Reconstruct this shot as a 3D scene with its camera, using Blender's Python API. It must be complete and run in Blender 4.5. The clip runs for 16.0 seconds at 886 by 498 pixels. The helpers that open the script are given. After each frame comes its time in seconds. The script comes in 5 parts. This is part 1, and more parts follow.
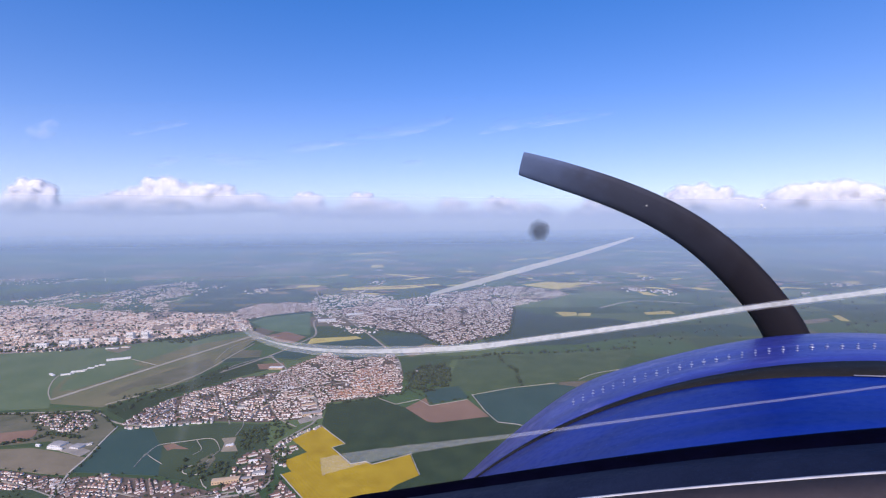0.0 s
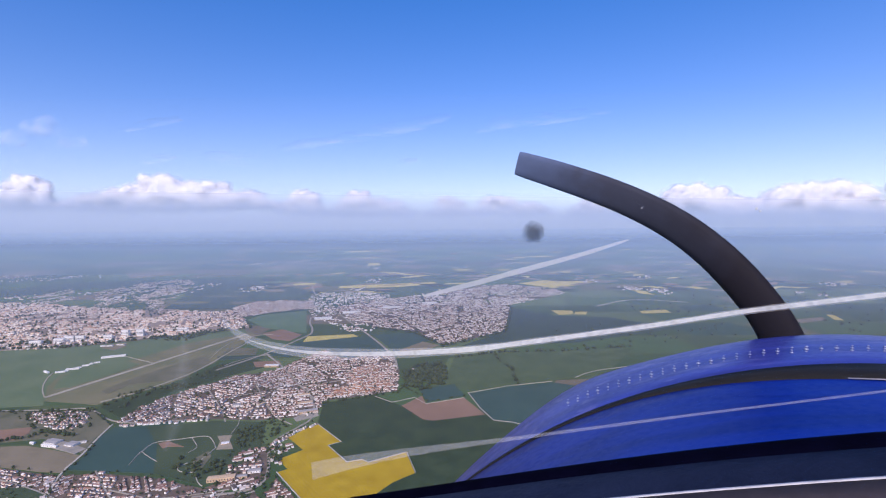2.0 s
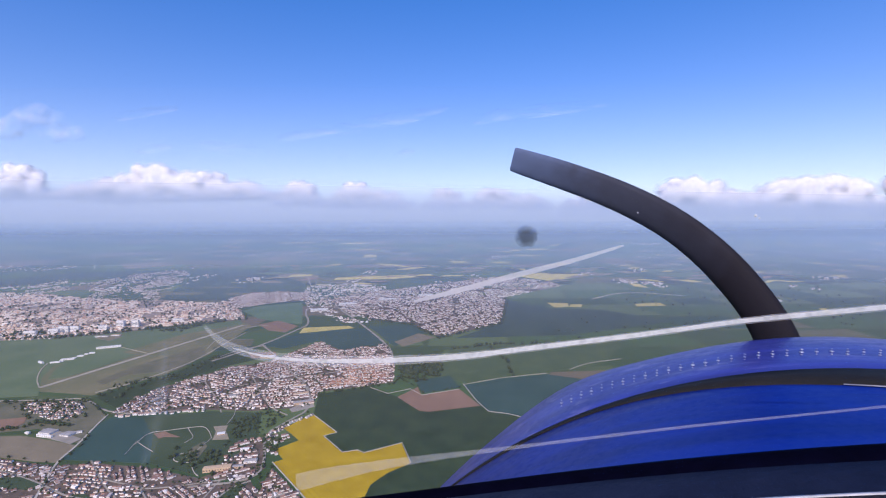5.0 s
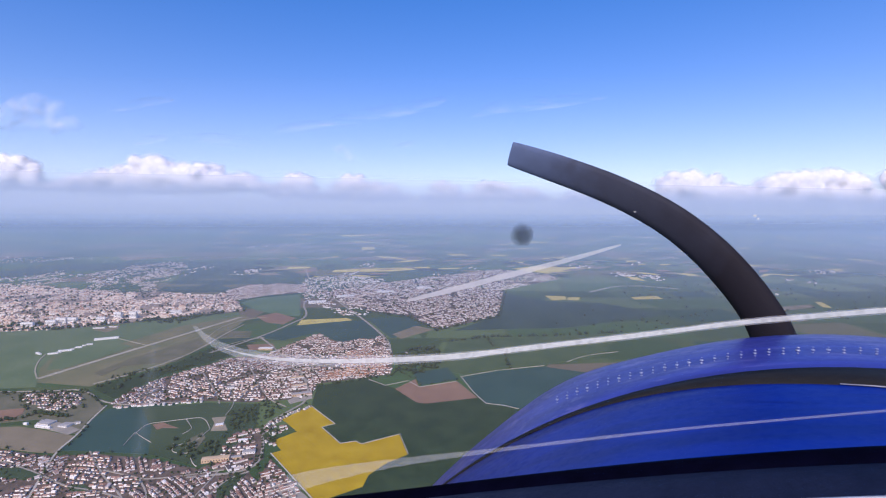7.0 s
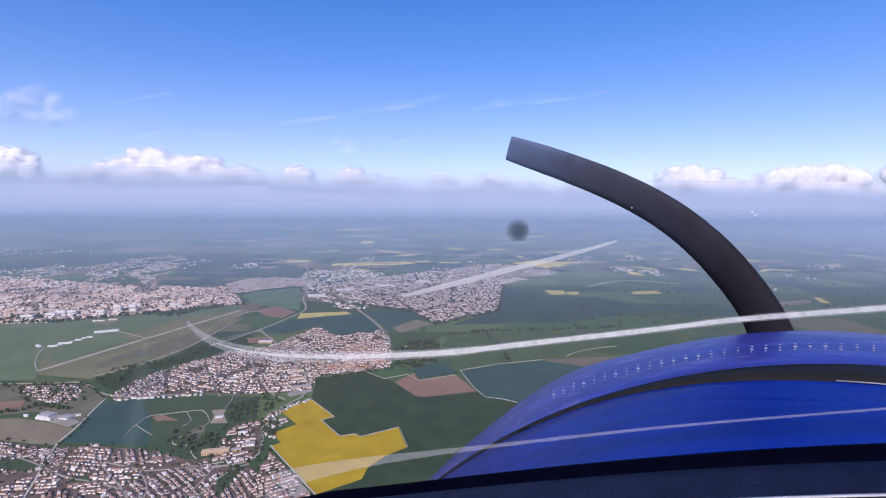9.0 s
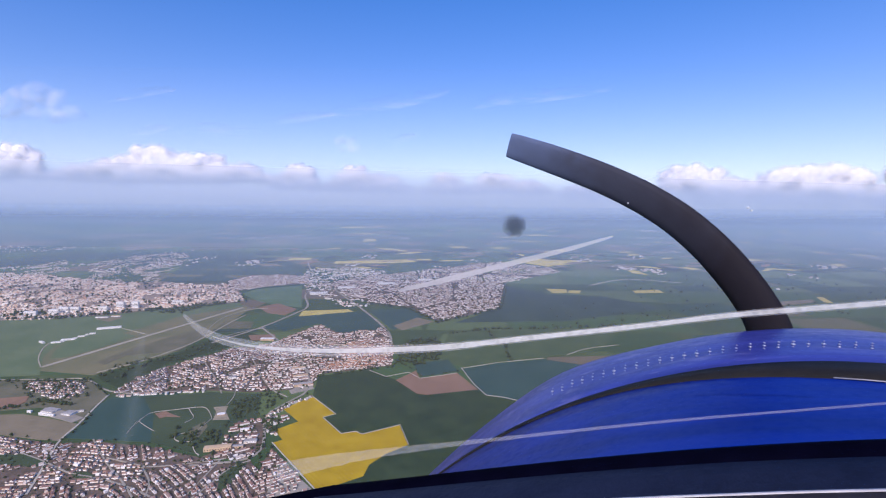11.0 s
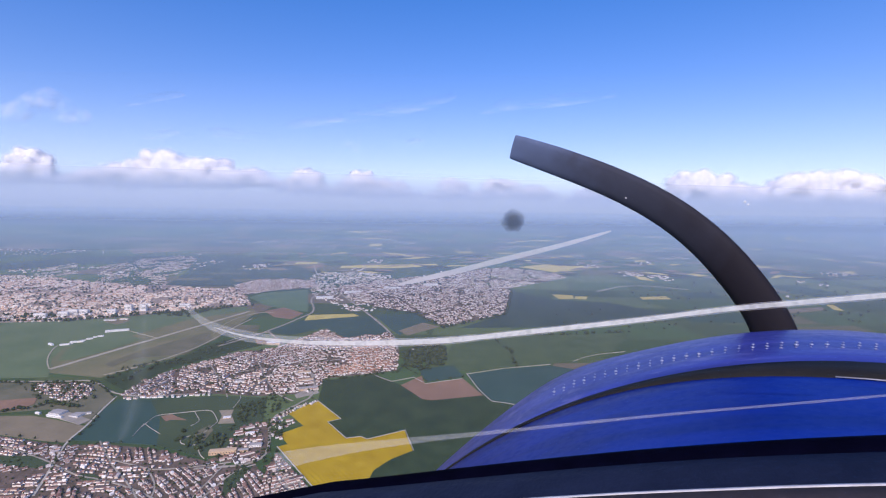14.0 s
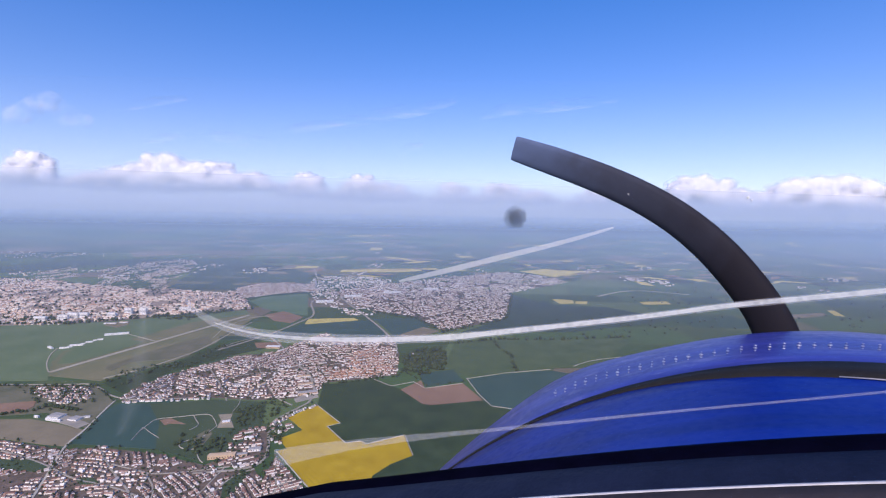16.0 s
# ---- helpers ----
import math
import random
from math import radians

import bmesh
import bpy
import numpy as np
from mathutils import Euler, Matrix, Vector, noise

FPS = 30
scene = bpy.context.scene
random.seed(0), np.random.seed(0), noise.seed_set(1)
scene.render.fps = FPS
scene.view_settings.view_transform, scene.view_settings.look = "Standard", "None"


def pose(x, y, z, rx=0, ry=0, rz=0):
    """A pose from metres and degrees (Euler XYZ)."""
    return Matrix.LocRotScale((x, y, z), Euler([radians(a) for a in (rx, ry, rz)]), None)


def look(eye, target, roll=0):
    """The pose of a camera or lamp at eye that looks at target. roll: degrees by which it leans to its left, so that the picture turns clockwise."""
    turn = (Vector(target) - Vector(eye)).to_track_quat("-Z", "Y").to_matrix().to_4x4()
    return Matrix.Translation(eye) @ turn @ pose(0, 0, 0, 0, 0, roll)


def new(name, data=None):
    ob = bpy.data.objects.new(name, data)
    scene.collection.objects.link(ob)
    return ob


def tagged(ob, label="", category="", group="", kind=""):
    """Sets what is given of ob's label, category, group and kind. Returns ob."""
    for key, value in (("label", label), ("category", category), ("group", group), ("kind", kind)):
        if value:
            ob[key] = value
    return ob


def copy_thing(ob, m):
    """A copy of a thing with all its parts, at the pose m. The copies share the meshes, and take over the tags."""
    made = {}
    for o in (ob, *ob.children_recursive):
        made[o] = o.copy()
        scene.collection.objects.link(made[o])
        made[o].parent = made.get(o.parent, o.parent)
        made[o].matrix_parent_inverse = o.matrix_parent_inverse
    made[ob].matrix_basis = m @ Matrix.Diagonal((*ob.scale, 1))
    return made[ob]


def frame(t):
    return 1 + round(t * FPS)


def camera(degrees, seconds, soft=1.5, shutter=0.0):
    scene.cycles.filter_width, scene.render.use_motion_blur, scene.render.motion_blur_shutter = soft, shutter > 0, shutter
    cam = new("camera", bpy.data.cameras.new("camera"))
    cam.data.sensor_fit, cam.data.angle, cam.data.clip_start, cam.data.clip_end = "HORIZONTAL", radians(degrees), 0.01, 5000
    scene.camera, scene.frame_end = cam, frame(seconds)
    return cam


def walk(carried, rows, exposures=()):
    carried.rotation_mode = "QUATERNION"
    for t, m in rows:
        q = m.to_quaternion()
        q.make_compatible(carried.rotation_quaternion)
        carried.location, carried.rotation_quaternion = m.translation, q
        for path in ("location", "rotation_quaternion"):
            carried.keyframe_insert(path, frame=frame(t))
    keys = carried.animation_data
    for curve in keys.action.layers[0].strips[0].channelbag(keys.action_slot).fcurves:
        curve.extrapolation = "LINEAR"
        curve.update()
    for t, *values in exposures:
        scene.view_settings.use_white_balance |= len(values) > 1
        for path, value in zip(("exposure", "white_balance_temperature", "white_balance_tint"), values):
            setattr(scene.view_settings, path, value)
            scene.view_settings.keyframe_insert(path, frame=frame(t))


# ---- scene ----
cam = camera(87.4, 16.0, soft=1.2)
# Seen from the left seat of a light aircraft in level flight, 600 m over a town.
EYE = 600.0
PATH = [
    (0.0, -0.0281, -0.0471, -0.0424, 1.150, -2.462, 0.699),
    (1.0, -0.0256, -0.0441, -0.0413, 0.950, -2.542, 0.590),
    (2.0, -0.0225, -0.0382, -0.0368, 0.750, -2.686, 0.479),
    (3.0, -0.0191, -0.0305, -0.0304, 0.580, -2.921, 0.367),
    (4.0, -0.0159, -0.0222, -0.0235, 0.430, -3.251, 0.254),
    (5.2, -0.0120, -0.0125, -0.0159, 0.287, -3.745, 0.118),
    (6.5, -0.0080, -0.0037, -0.0096, 0.131, -4.338, -0.027),
    (7.5, -0.0047, 0.0011, -0.0068, 0.054, -4.776, -0.135),
    (8.5, -0.0010, 0.0040, -0.0058, 0.033, -5.149, -0.239),
    (9.2, 0.0018, 0.0048, -0.0063, 0.059, -5.349, -0.309),
    (10.2, 0.0062, 0.0044, -0.0085, 0.163, -5.522, -0.404),
    (11.5, 0.0123, 0.0016, -0.0137, 0.413, -5.523, -0.519),
    (12.5, 0.0168, -0.0015, -0.0191, 0.672, -5.354, -0.603),
    (13.5, 0.0207, -0.0045, -0.0254, 0.944, -5.070, -0.685),
    (14.5, 0.0228, -0.0063, -0.0321, 1.156, -4.735, -0.768),
    (15.3, 0.0225, -0.0059, -0.0376, 1.214, -4.499, -0.838),
    (16.0, 0.0200, -0.0035, -0.0424, 1.123, -4.374, -0.904),
]
walk(cam, [(t, pose(x, y, EYE + z, 90 + pitch, roll, yaw)) for t, x, y, z, yaw, pitch, roll in PATH], [(0.0, 0.13, 6320, 27.0), (16.0, 0.13, 6320, 27.0)])

scene.cycles.transparent_max_bounces = 24

# ---- light ----
SUN_FROM = Vector((-0.22, -0.80, 0.60)).normalized()
world = bpy.data.worlds.new("sky")
scene.world = world
world.use_nodes = True
wn = world.node_tree.nodes
sky = wn.new("ShaderNodeTexSky")
sky.sky_type, sky.sun_disc = "NISHITA", False
sky.sun_elevation = math.asin(SUN_FROM.z)
sky.sun_rotation = math.atan2(SUN_FROM.x, SUN_FROM.y)
sky.altitude, sky.air_density, sky.dust_density, sky.ozone_density = 1200, 1.0, 0.05, 3.0
wn["Background"].inputs["Strength"].default_value = 0.15
deep = wn.new("ShaderNodeHueSaturation")
deep.inputs["Hue"].default_value, deep.inputs["Saturation"].default_value, deep.inputs["Value"].default_value = 0.523, 1.385, 2.15
even = wn.new("ShaderNodeGamma")
even.inputs["Gamma"].default_value = 0.68
world.node_tree.links.new(sky.outputs["Color"], deep.inputs["Color"])
world.node_tree.links.new(deep.outputs["Color"], even.inputs["Color"])
world.node_tree.links.new(even.outputs["Color"], wn["Background"].inputs["Color"])
sun = new("sun", bpy.data.lights.new("sun", "SUN"))
sun.data.energy, sun.data.angle, sun.data.color = 4.6, radians(0.5), (1.0, 0.91, 0.75)
sun.matrix_world = look(SUN_FROM * 50 + Vector((0, 0, EYE)), (0, 0, EYE))


# ---- materials ----
class Nodes:
    """A short way to write a node material."""

    def __init__(self, name):
        self.mat = bpy.data.materials.new(name)
        self.mat.use_nodes = True
        self.tree = self.mat.node_tree
        self.tree.nodes.clear()
        self.out = self.tree.nodes.new("ShaderNodeOutputMaterial")

    def add(self, kind, ins=(), **props):
        n = self.tree.nodes.new("ShaderNode" + kind)
        if "operation" in props:
            n.operation = props["operation"]
            if props.get("use_clamp"):
                n.use_clamp = True
        if "data_type" in props:
            n.data_type, n.blend_type = props["data_type"], props.get("blend_type", "MIX")
        for k, v in dict(ins).items():
            if isinstance(v, bpy.types.NodeSocket):
                self.tree.links.new(v, n.inputs[k])
            else:
                n.inputs[k].default_value = v
        return n

    def noise(self, scale, detail=4.0, rough=0.55, coord="Object"):
        c = self.add("TexCoord").outputs[coord] if coord != "World" else self.add("NewGeometry").outputs["Position"]
        return self.add("TexNoise", {"Vector": c, "Scale": scale, "Detail": detail, "Roughness": rough}).outputs["Fac"]

    def ramp(self, fac, stops):
        r = self.add("ValToRGB", {"Fac": fac})
        e = r.color_ramp.elements
        while len(e) < len(stops):
            e.new(0.5)
        for el, (p, c) in zip(e, stops):
            el.position, el.color = p, (*c, 1) if len(c) == 3 else c
        return r.outputs["Color"]

    def maths(self, op, a, b=0.0, clamp=False):
        return self.add("Math", {0: a, 1: b}, operation=op, use_clamp=clamp).outputs[0]

    def mix(self, fac, a, b, blend="MIX"):
        m = self.add("Mix", data_type="RGBA", blend_type=blend)
        for k, v in ((0, fac), (6, a), (7, b)):
            if isinstance(v, bpy.types.NodeSocket):
                self.tree.links.new(v, m.inputs[k])
            else:
                m.inputs[k].default_value = v if k == 0 else (*v, 1)
        return m.outputs[2]

    def end(self, shader):
        self.tree.links.new(shader, self.out.inputs["Surface"])
        return self.mat


def c4(c):
    return (*c, 1.0)


def surface(name, dark, light, scale, rough=0.8, bump=0.0, metal=0.0, fine=None, coord="Object", random_mix=0.0, coat=0.0, spec=0.1):
    """Two noise scales between two colours, with a relief."""
    n = Nodes(name)
    a = n.noise(scale, 5, 0.6, coord)
    b = n.noise(fine or scale * 9, 3, 0.6, coord)
    f = n.maths("ADD", n.maths("MULTIPLY", a, 0.65), n.maths("MULTIPLY", b, 0.35))
    col = n.ramp(f, [(0.33, dark), (0.67, light)])
    if random_mix:
        r = n.add("ObjectInfo").outputs["Random"]
        col = n.mix(random_mix, col, n.ramp(r, [(0.0, dark), (1.0, light)]))
    ins = {"Base Color": col, "Roughness": rough, "Metallic": metal, "Specular IOR Level": spec, "Coat Weight": coat, "Coat Roughness": 0.05}
    if bump:
        ins["Normal"] = n.add("Bump", {"Height": f, "Strength": bump, "Distance": 0.5}).outputs["Normal"]
    return n.end(n.add("BsdfPrincipled", ins).outputs["BSDF"])


def island_surface(name, stops, rough=0.85, scale=0.05, spread=0.35):
    """One of several colours for each loose piece, with a grain."""
    n = Nodes(name)
    r = n.add("NewGeometry").outputs["Random Per Island"]
    col = n.ramp(r, stops)
    n.tree.nodes[-1].color_ramp.interpolation = "CONSTANT"
    g = n.noise(scale, 5, 0.65, "World")
    g2 = n.noise(scale * 12, 2, 0.5, "World")
    f = n.maths("ADD", n.maths("MULTIPLY", g, 0.6), n.maths("MULTIPLY", g2, 0.4))
    col = n.mix(spread, col, n.ramp(f, [(0.3, (0.25, 0.25, 0.25)), (0.7, (1.0, 1.0, 1.0))]), "MULTIPLY")
    return n.end(n.add("BsdfPrincipled", {"Base Color": col, "Roughness": rough, "Specular IOR Level": 0.15}).outputs["BSDF"])


def object_surface(name, stops, scale=0.3, rough=0.8):
    """One of several colours for each object, with a grain."""
    n = Nodes(name)
    col = n.ramp(n.add("ObjectInfo").outputs["Random"], stops)
    n.tree.nodes[-1].color_ramp.interpolation = "CONSTANT"
    g = n.noise(scale, 4, 0.6, "World")
    col = n.mix(0.3, col, n.ramp(g, [(0.3, (0.35, 0.35, 0.35)), (0.7, (1, 1, 1))]), "MULTIPLY")
    return n.end(n.add("BsdfPrincipled", {"Base Color": col, "Roughness": rough}).outputs["BSDF"])


ROOFS = [(0.0, (0.225, 0.120, 0.095)), (0.22, (0.31, 0.185, 0.150)), (0.42, (0.16, 0.098, 0.085)), (0.56, (0.38, 0.255, 0.215)), (0.72, (0.12, 0.10, 0.10)), (0.88, (0.52, 0.45, 0.42)), (0.95, (0.78, 0.75, 0.73))]
WALLS = [(0.0, (0.84, 0.81, 0.78)), (0.4, (0.82, 0.75, 0.68)), (0.6, (0.88, 0.87, 0.86)), (0.88, (0.70, 0.60, 0.53))]
M = {
    "ground": surface("meadow ground", (0.040, 0.074, 0.028), (0.095, 0.135, 0.056), 0.004, 0.95, fine=0.06),
    "suburb": surface("garden ground", (0.052, 0.048, 0.035), (0.205, 0.148, 0.122), 0.03, 0.95, fine=0.16),
    "paved": surface("paved city ground", (0.20, 0.150, 0.115), (0.47, 0.375, 0.30), 0.012, 0.9, fine=0.08),
    "crop": surface("young green crop", (0.016, 0.037, 0.016), (0.040, 0.070, 0.030), 0.014, 0.9, fine=0.08),
    "teal": surface("blue-green crop", (0.022, 0.064, 0.056), (0.044, 0.098, 0.082), 0.006, 0.9, fine=0.08),
    "grass": surface("mown grass", (0.105, 0.135, 0.068), (0.235, 0.205, 0.120), 0.005, 0.95, fine=0.08),
    "pasture": surface("green pasture", (0.082, 0.140, 0.068), (0.150, 0.200, 0.108), 0.005, 0.95, fine=0.08),
    "lawn": surface("green grass", (0.034, 0.064, 0.034), (0.066, 0.098, 0.050), 0.008, 0.95, fine=0.08),
    "sand": surface("sandy gravel", (0.24, 0.21, 0.15), (0.36, 0.31, 0.23), 0.03, 0.95, fine=0.3),
    "fresh": surface("fresh green pasture", (0.075, 0.150, 0.080), (0.130, 0.210, 0.115), 0.006, 0.95, fine=0.08),
    "lush": surface("uneven green meadow", (0.040, 0.080, 0.034), (0.090, 0.130, 0.058), 0.012, 0.95, fine=0.09),
    "slope": surface("wooded slope", (0.024, 0.056, 0.046), (0.050, 0.088, 0.068), 0.006, 0.95, fine=0.05),
    "rough": surface("rough pasture", (0.085, 0.100, 0.058), (0.19, 0.175, 0.12), 0.012, 0.95, fine=0.1),
    "soil": surface("bare brown soil", (0.205, 0.125, 0.086), (0.295, 0.185, 0.128), 0.01, 0.95, fine=0.1),
    "tan": surface("dry tan earth", (0.16, 0.14, 0.09), (0.26, 0.22, 0.15), 0.01, 0.95, fine=0.1),
    "rape": None,
    "road": surface("pale asphalt", (0.25, 0.23, 0.195), (0.38, 0.35, 0.30), 0.02, 0.9, fine=0.3),
    "track": surface("chalky farm track", (0.36, 0.34, 0.29), (0.50, 0.47, 0.41), 0.03, 0.95, fine=0.4),
    "runway": surface("worn runway", (0.31, 0.29, 0.22), (0.46, 0.43, 0.34), 0.01, 0.9, fine=0.1),
    "roof": object_surface("clay roof tiles", ROOFS),
    "wall": object_surface("plastered wall", WALLS),
    "roofs": island_surface("clay roofs", ROOFS, 0.8, 0.2, 0.25),
    "walls": island_surface("plastered walls", WALLS, 0.8, 0.2, 0.25),
    "roofs_red": island_surface("orange clay roofs", [(0.0, (0.42, 0.20, 0.12)), (0.3, (0.50, 0.28, 0.18)), (0.6, (0.34, 0.16, 0.10)), (0.85, (0.58, 0.42, 0.33))], 0.8, 0.2, 0.25),
    "roofs_pale": island_surface("pale city roofs", [(0.0, (0.60, 0.35, 0.24)), (0.3, (0.72, 0.51, 0.38)), (0.46, (0.26, 0.14, 0.10)), (0.54, (0.82, 0.67, 0.53)), (0.8, (0.88, 0.82, 0.74))], 0.8, 0.2, 0.25),
    "walls_city": island_surface("cream city walls", [(0.0, (0.88, 0.79, 0.69)), (0.35, (0.86, 0.73, 0.61)), (0.55, (0.90, 0.86, 0.80)), (0.88, (0.72, 0.56, 0.45))], 0.8, 0.2, 0.2),
    "white": surface("white sheet metal", (0.66, 0.66, 0.66), (0.80, 0.80, 0.79), 0.1, 0.6),
    "sandstone": surface("sandy plaster", (0.48, 0.34, 0.22), (0.60, 0.45, 0.30), 0.1, 0.8),
    "greyroof": surface("grey flat roof", (0.28, 0.27, 0.27), (0.42, 0.41, 0.40), 0.05, 0.8),
    "leaf": island_surface("tree crowns", [(0.0, (0.022, 0.042, 0.018)), (0.3, (0.032, 0.055, 0.022)), (0.6, (0.042, 0.068, 0.028)), (0.85, (0.055, 0.075, 0.034))], 0.9, 0.3, 0.4),
    "fields": island_surface("farmland", [(0.0, (0.043, 0.094, 0.034)), (0.22, (0.062, 0.125, 0.046)), (0.42, (0.031, 0.084, 0.053)), (0.58, (0.108, 0.166, 0.065)), (0.72, (0.050, 0.094, 0.036)), (0.82, (0.138, 0.138, 0.074)), (0.90, (0.180, 0.150, 0.102))], 0.95, 0.006, 0.35),
}


def rape_material(name, dark, light):
    n = Nodes(name)
    c = n.add("TexCoord").outputs["Object"]
    turned = n.add("Mapping", {"Vector": c, "Rotation": (0, 0, 2.42)}).outputs["Vector"]
    lines = n.add("TexWave", {"Vector": turned, "Scale": 0.034, "Distortion": 7.0, "Detail": 4.0, "Detail Scale": 0.4}).outputs["Fac"]
    lines = n.ramp(lines, [(0.02, (0.45, 0.45, 0.45)), (0.2, (1, 1, 1))])
    worn = n.add("MapRange", {0: n.noise(0.03, 3), 1: 0.36, 2: 0.62, 3: 0.02, 4: 0.5}).outputs[0]
    col = n.ramp(n.noise(0.02, 5), [(0.3, dark), (0.7, light)])
    col = n.mix(worn, col, lines, "MULTIPLY")
    col = n.mix(0.3, col, n.ramp(n.noise(0.25, 3), [(0.3, (0.5, 0.5, 0.4)), (0.7, (1, 1, 1))]), "MULTIPLY")
    return n.end(n.add("BsdfPrincipled", {"Base Color": col, "Roughness": 0.9, "Specular IOR Level": 0.1}).outputs["BSDF"])


M["rape"] = rape_material("flowering rapeseed", (0.39, 0.255, 0.008), (0.54, 0.37, 0.016))
# Far rapeseed: the paling of distance haze is mixed into the colour.
M["rape_pale"] = rape_material("rapeseed paled by painted haze", (0.55, 0.44, 0.12), (0.68, 0.58, 0.20))


def paint(name, color, rough, coat, gloss=0.3, painted_sheen=0.0):
    n = Nodes(name)
    c = n.add("Mapping", {"Vector": n.add("TexCoord").outputs["Object"], "Scale": (0.7, 9.0, 4.0)}).outputs["Vector"]
    # Uneven bands in the colour imitate streaky reflections.
    bands = n.add("TexNoise", {"Vector": c, "Scale": 2.0, "Detail": 3.0}).outputs["Fac"]
    col = n.mix(n.ramp(bands, [(0.35, (0, 0, 0)), (0.65, (1, 1, 1))]), tuple(v * 0.8 for v in color), tuple(v * 1.2 for v in color))
    if painted_sheen:
        # Pale noise streaks put soft reflections into the colour.
        s = n.add("Mapping", {"Vector": n.add("TexCoord").outputs["Object"], "Scale": (1.6, 9.0, 9.0)}).outputs["Vector"]
        s = n.ramp(n.add("TexNoise", {"Vector": s, "Scale": 2.2, "Detail": 5.0, "Roughness": 0.6}).outputs["Fac"], [(0.54, (0, 0, 0)), (0.72, (1, 1, 1))])
        col = n.mix(n.maths("MULTIPLY", s, painted_sheen), col, (0.20, 0.185, 0.36))
    dust = n.ramp(n.noise(60, 4), [(0.45, (rough, rough, rough)), (0.75, (rough + 0.12,) * 3)])
    relief = n.add("Bump", {"Height": n.noise(4, 2), "Strength": 0.12, "Distance": 0.02}).outputs["Normal"]
    return n.end(n.add("BsdfPrincipled", {"Base Color": col, "Roughness": dust, "Coat Weight": coat, "Coat Roughness": gloss, "Specular IOR Level": 0.12, "Normal": relief}).outputs["BSDF"])


M["blue"] = paint("blue gloss paint", (0.0018, 0.018, 0.20), 0.45, 0.09)
# The paler violet base stands in for hazy sky mirrored on the cowl.
M["cowl"] = paint("blue paint with painted sky sheen", (0.032, 0.042, 0.235), 0.42, 0.3, 0.22, 0.55)
M["black"] = surface("flat black", (0.0006, 0.0006, 0.0035), (0.0016, 0.0016, 0.008), 20, 0.8, spec=0.01)
M["seam"] = surface("dark gap lining", (0.010, 0.010, 0.011), (0.022, 0.020, 0.018), 8, 0.7)
M["shield"] = surface("dark navy vinyl", (0.0055, 0.0084, 0.0225), (0.0110, 0.016, 0.039), 12, 0.55, 0.1)
M["brown"] = surface("brown vinyl", (0.05, 0.040, 0.042), (0.08, 0.062, 0.062), 12, 0.6)
M["reflected_line"] = surface("white painted reflection line", (0.34, 0.34, 0.36), (0.52, 0.52, 0.54), 30, 0.6)


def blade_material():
    """Dark at the root; sky showing through the moving tip is put into the colour."""
    n = Nodes("dark grey blade with sky-tinted tip")
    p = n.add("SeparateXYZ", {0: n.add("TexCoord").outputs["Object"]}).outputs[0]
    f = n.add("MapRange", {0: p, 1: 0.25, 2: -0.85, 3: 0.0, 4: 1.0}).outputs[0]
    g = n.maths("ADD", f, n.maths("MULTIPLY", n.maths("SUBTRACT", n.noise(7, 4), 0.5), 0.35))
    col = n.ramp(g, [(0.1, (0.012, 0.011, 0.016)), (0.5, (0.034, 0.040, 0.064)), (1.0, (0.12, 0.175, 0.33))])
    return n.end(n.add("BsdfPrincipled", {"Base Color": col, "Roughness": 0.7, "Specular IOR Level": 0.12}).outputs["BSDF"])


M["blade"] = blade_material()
M["edge"] = surface("bright metal edge", (0.14, 0.14, 0.17), (0.30, 0.30, 0.34), 30, 0.5)
M["rivet"] = surface("bright rivet", (0.16, 0.19, 0.34), (0.42, 0.45, 0.56), 40, 0.4, 0, 0.5, spec=0.5)


def veil(name, color, amount, breakup=0.0, scale=60.0, low=0.86):
    """A thin see-through layer: a painted reflection, a dark speck."""
    n = Nodes(name)
    fac = amount
    if breakup:
        g = n.noise(scale, 4, 0.7)
        fac = n.maths("MULTIPLY", n.ramp(g, [(0.5 - breakup, (low, low, low)), (0.55, (1, 1, 1))]), amount)
    d = n.add("BsdfTranslucent", {"Color": c4(color)}).outputs[0]
    e = n.add("BsdfDiffuse", {"Color": c4(color)}).outputs[0]
    both = n.add("MixShader", {0: 0.5, 1: d, 2: e}).outputs[0]
    return n.end(n.add("MixShader", {0: fac, 1: n.add("BsdfTransparent").outputs[0], 2: both}).outputs[0])


# White reflections in the windscreen, painted as see-through strips.
M["scratch"] = veil("broken white painted reflection", (0.90, 0.92, 0.90), 0.60, 0.14, 70, 0.68)
M["scratch_edge"] = veil("faint painted reflection edge", (0.95, 0.95, 0.95), 0.22, 0.2, 300)
M["reflection_thin"] = veil("thin white painted reflection", (0.95, 0.95, 0.95), 0.35, 0.2, 260)
# Fainter reflections on the glass, likewise put into see-through colour.
M["smear"] = veil("pale painted reflection", (0.9, 0.92, 0.95), 0.17)
M["faint_reflection"] = veil("faint painted reflection", (0.85, 0.92, 0.92), 0.013)
M["speck_film"] = veil("dark speck film", (0.015, 0.015, 0.02), 0.072)


def perspex():
    n = Nodes("clear acrylic")
    fres = n.add("Fresnel", {"IOR": 1.12}).outputs[0]
    gloss = n.add("BsdfGlossy", {"Color": (1, 1, 1, 1), "Roughness": 0.02}).outputs[0]
    return n.end(n.add("MixShader", {0: n.maths("MULTIPLY", fres, 0.3), 1: n.add("BsdfTransparent").outputs[0], 2: gloss}).outputs[0])


M["glass"] = perspex()


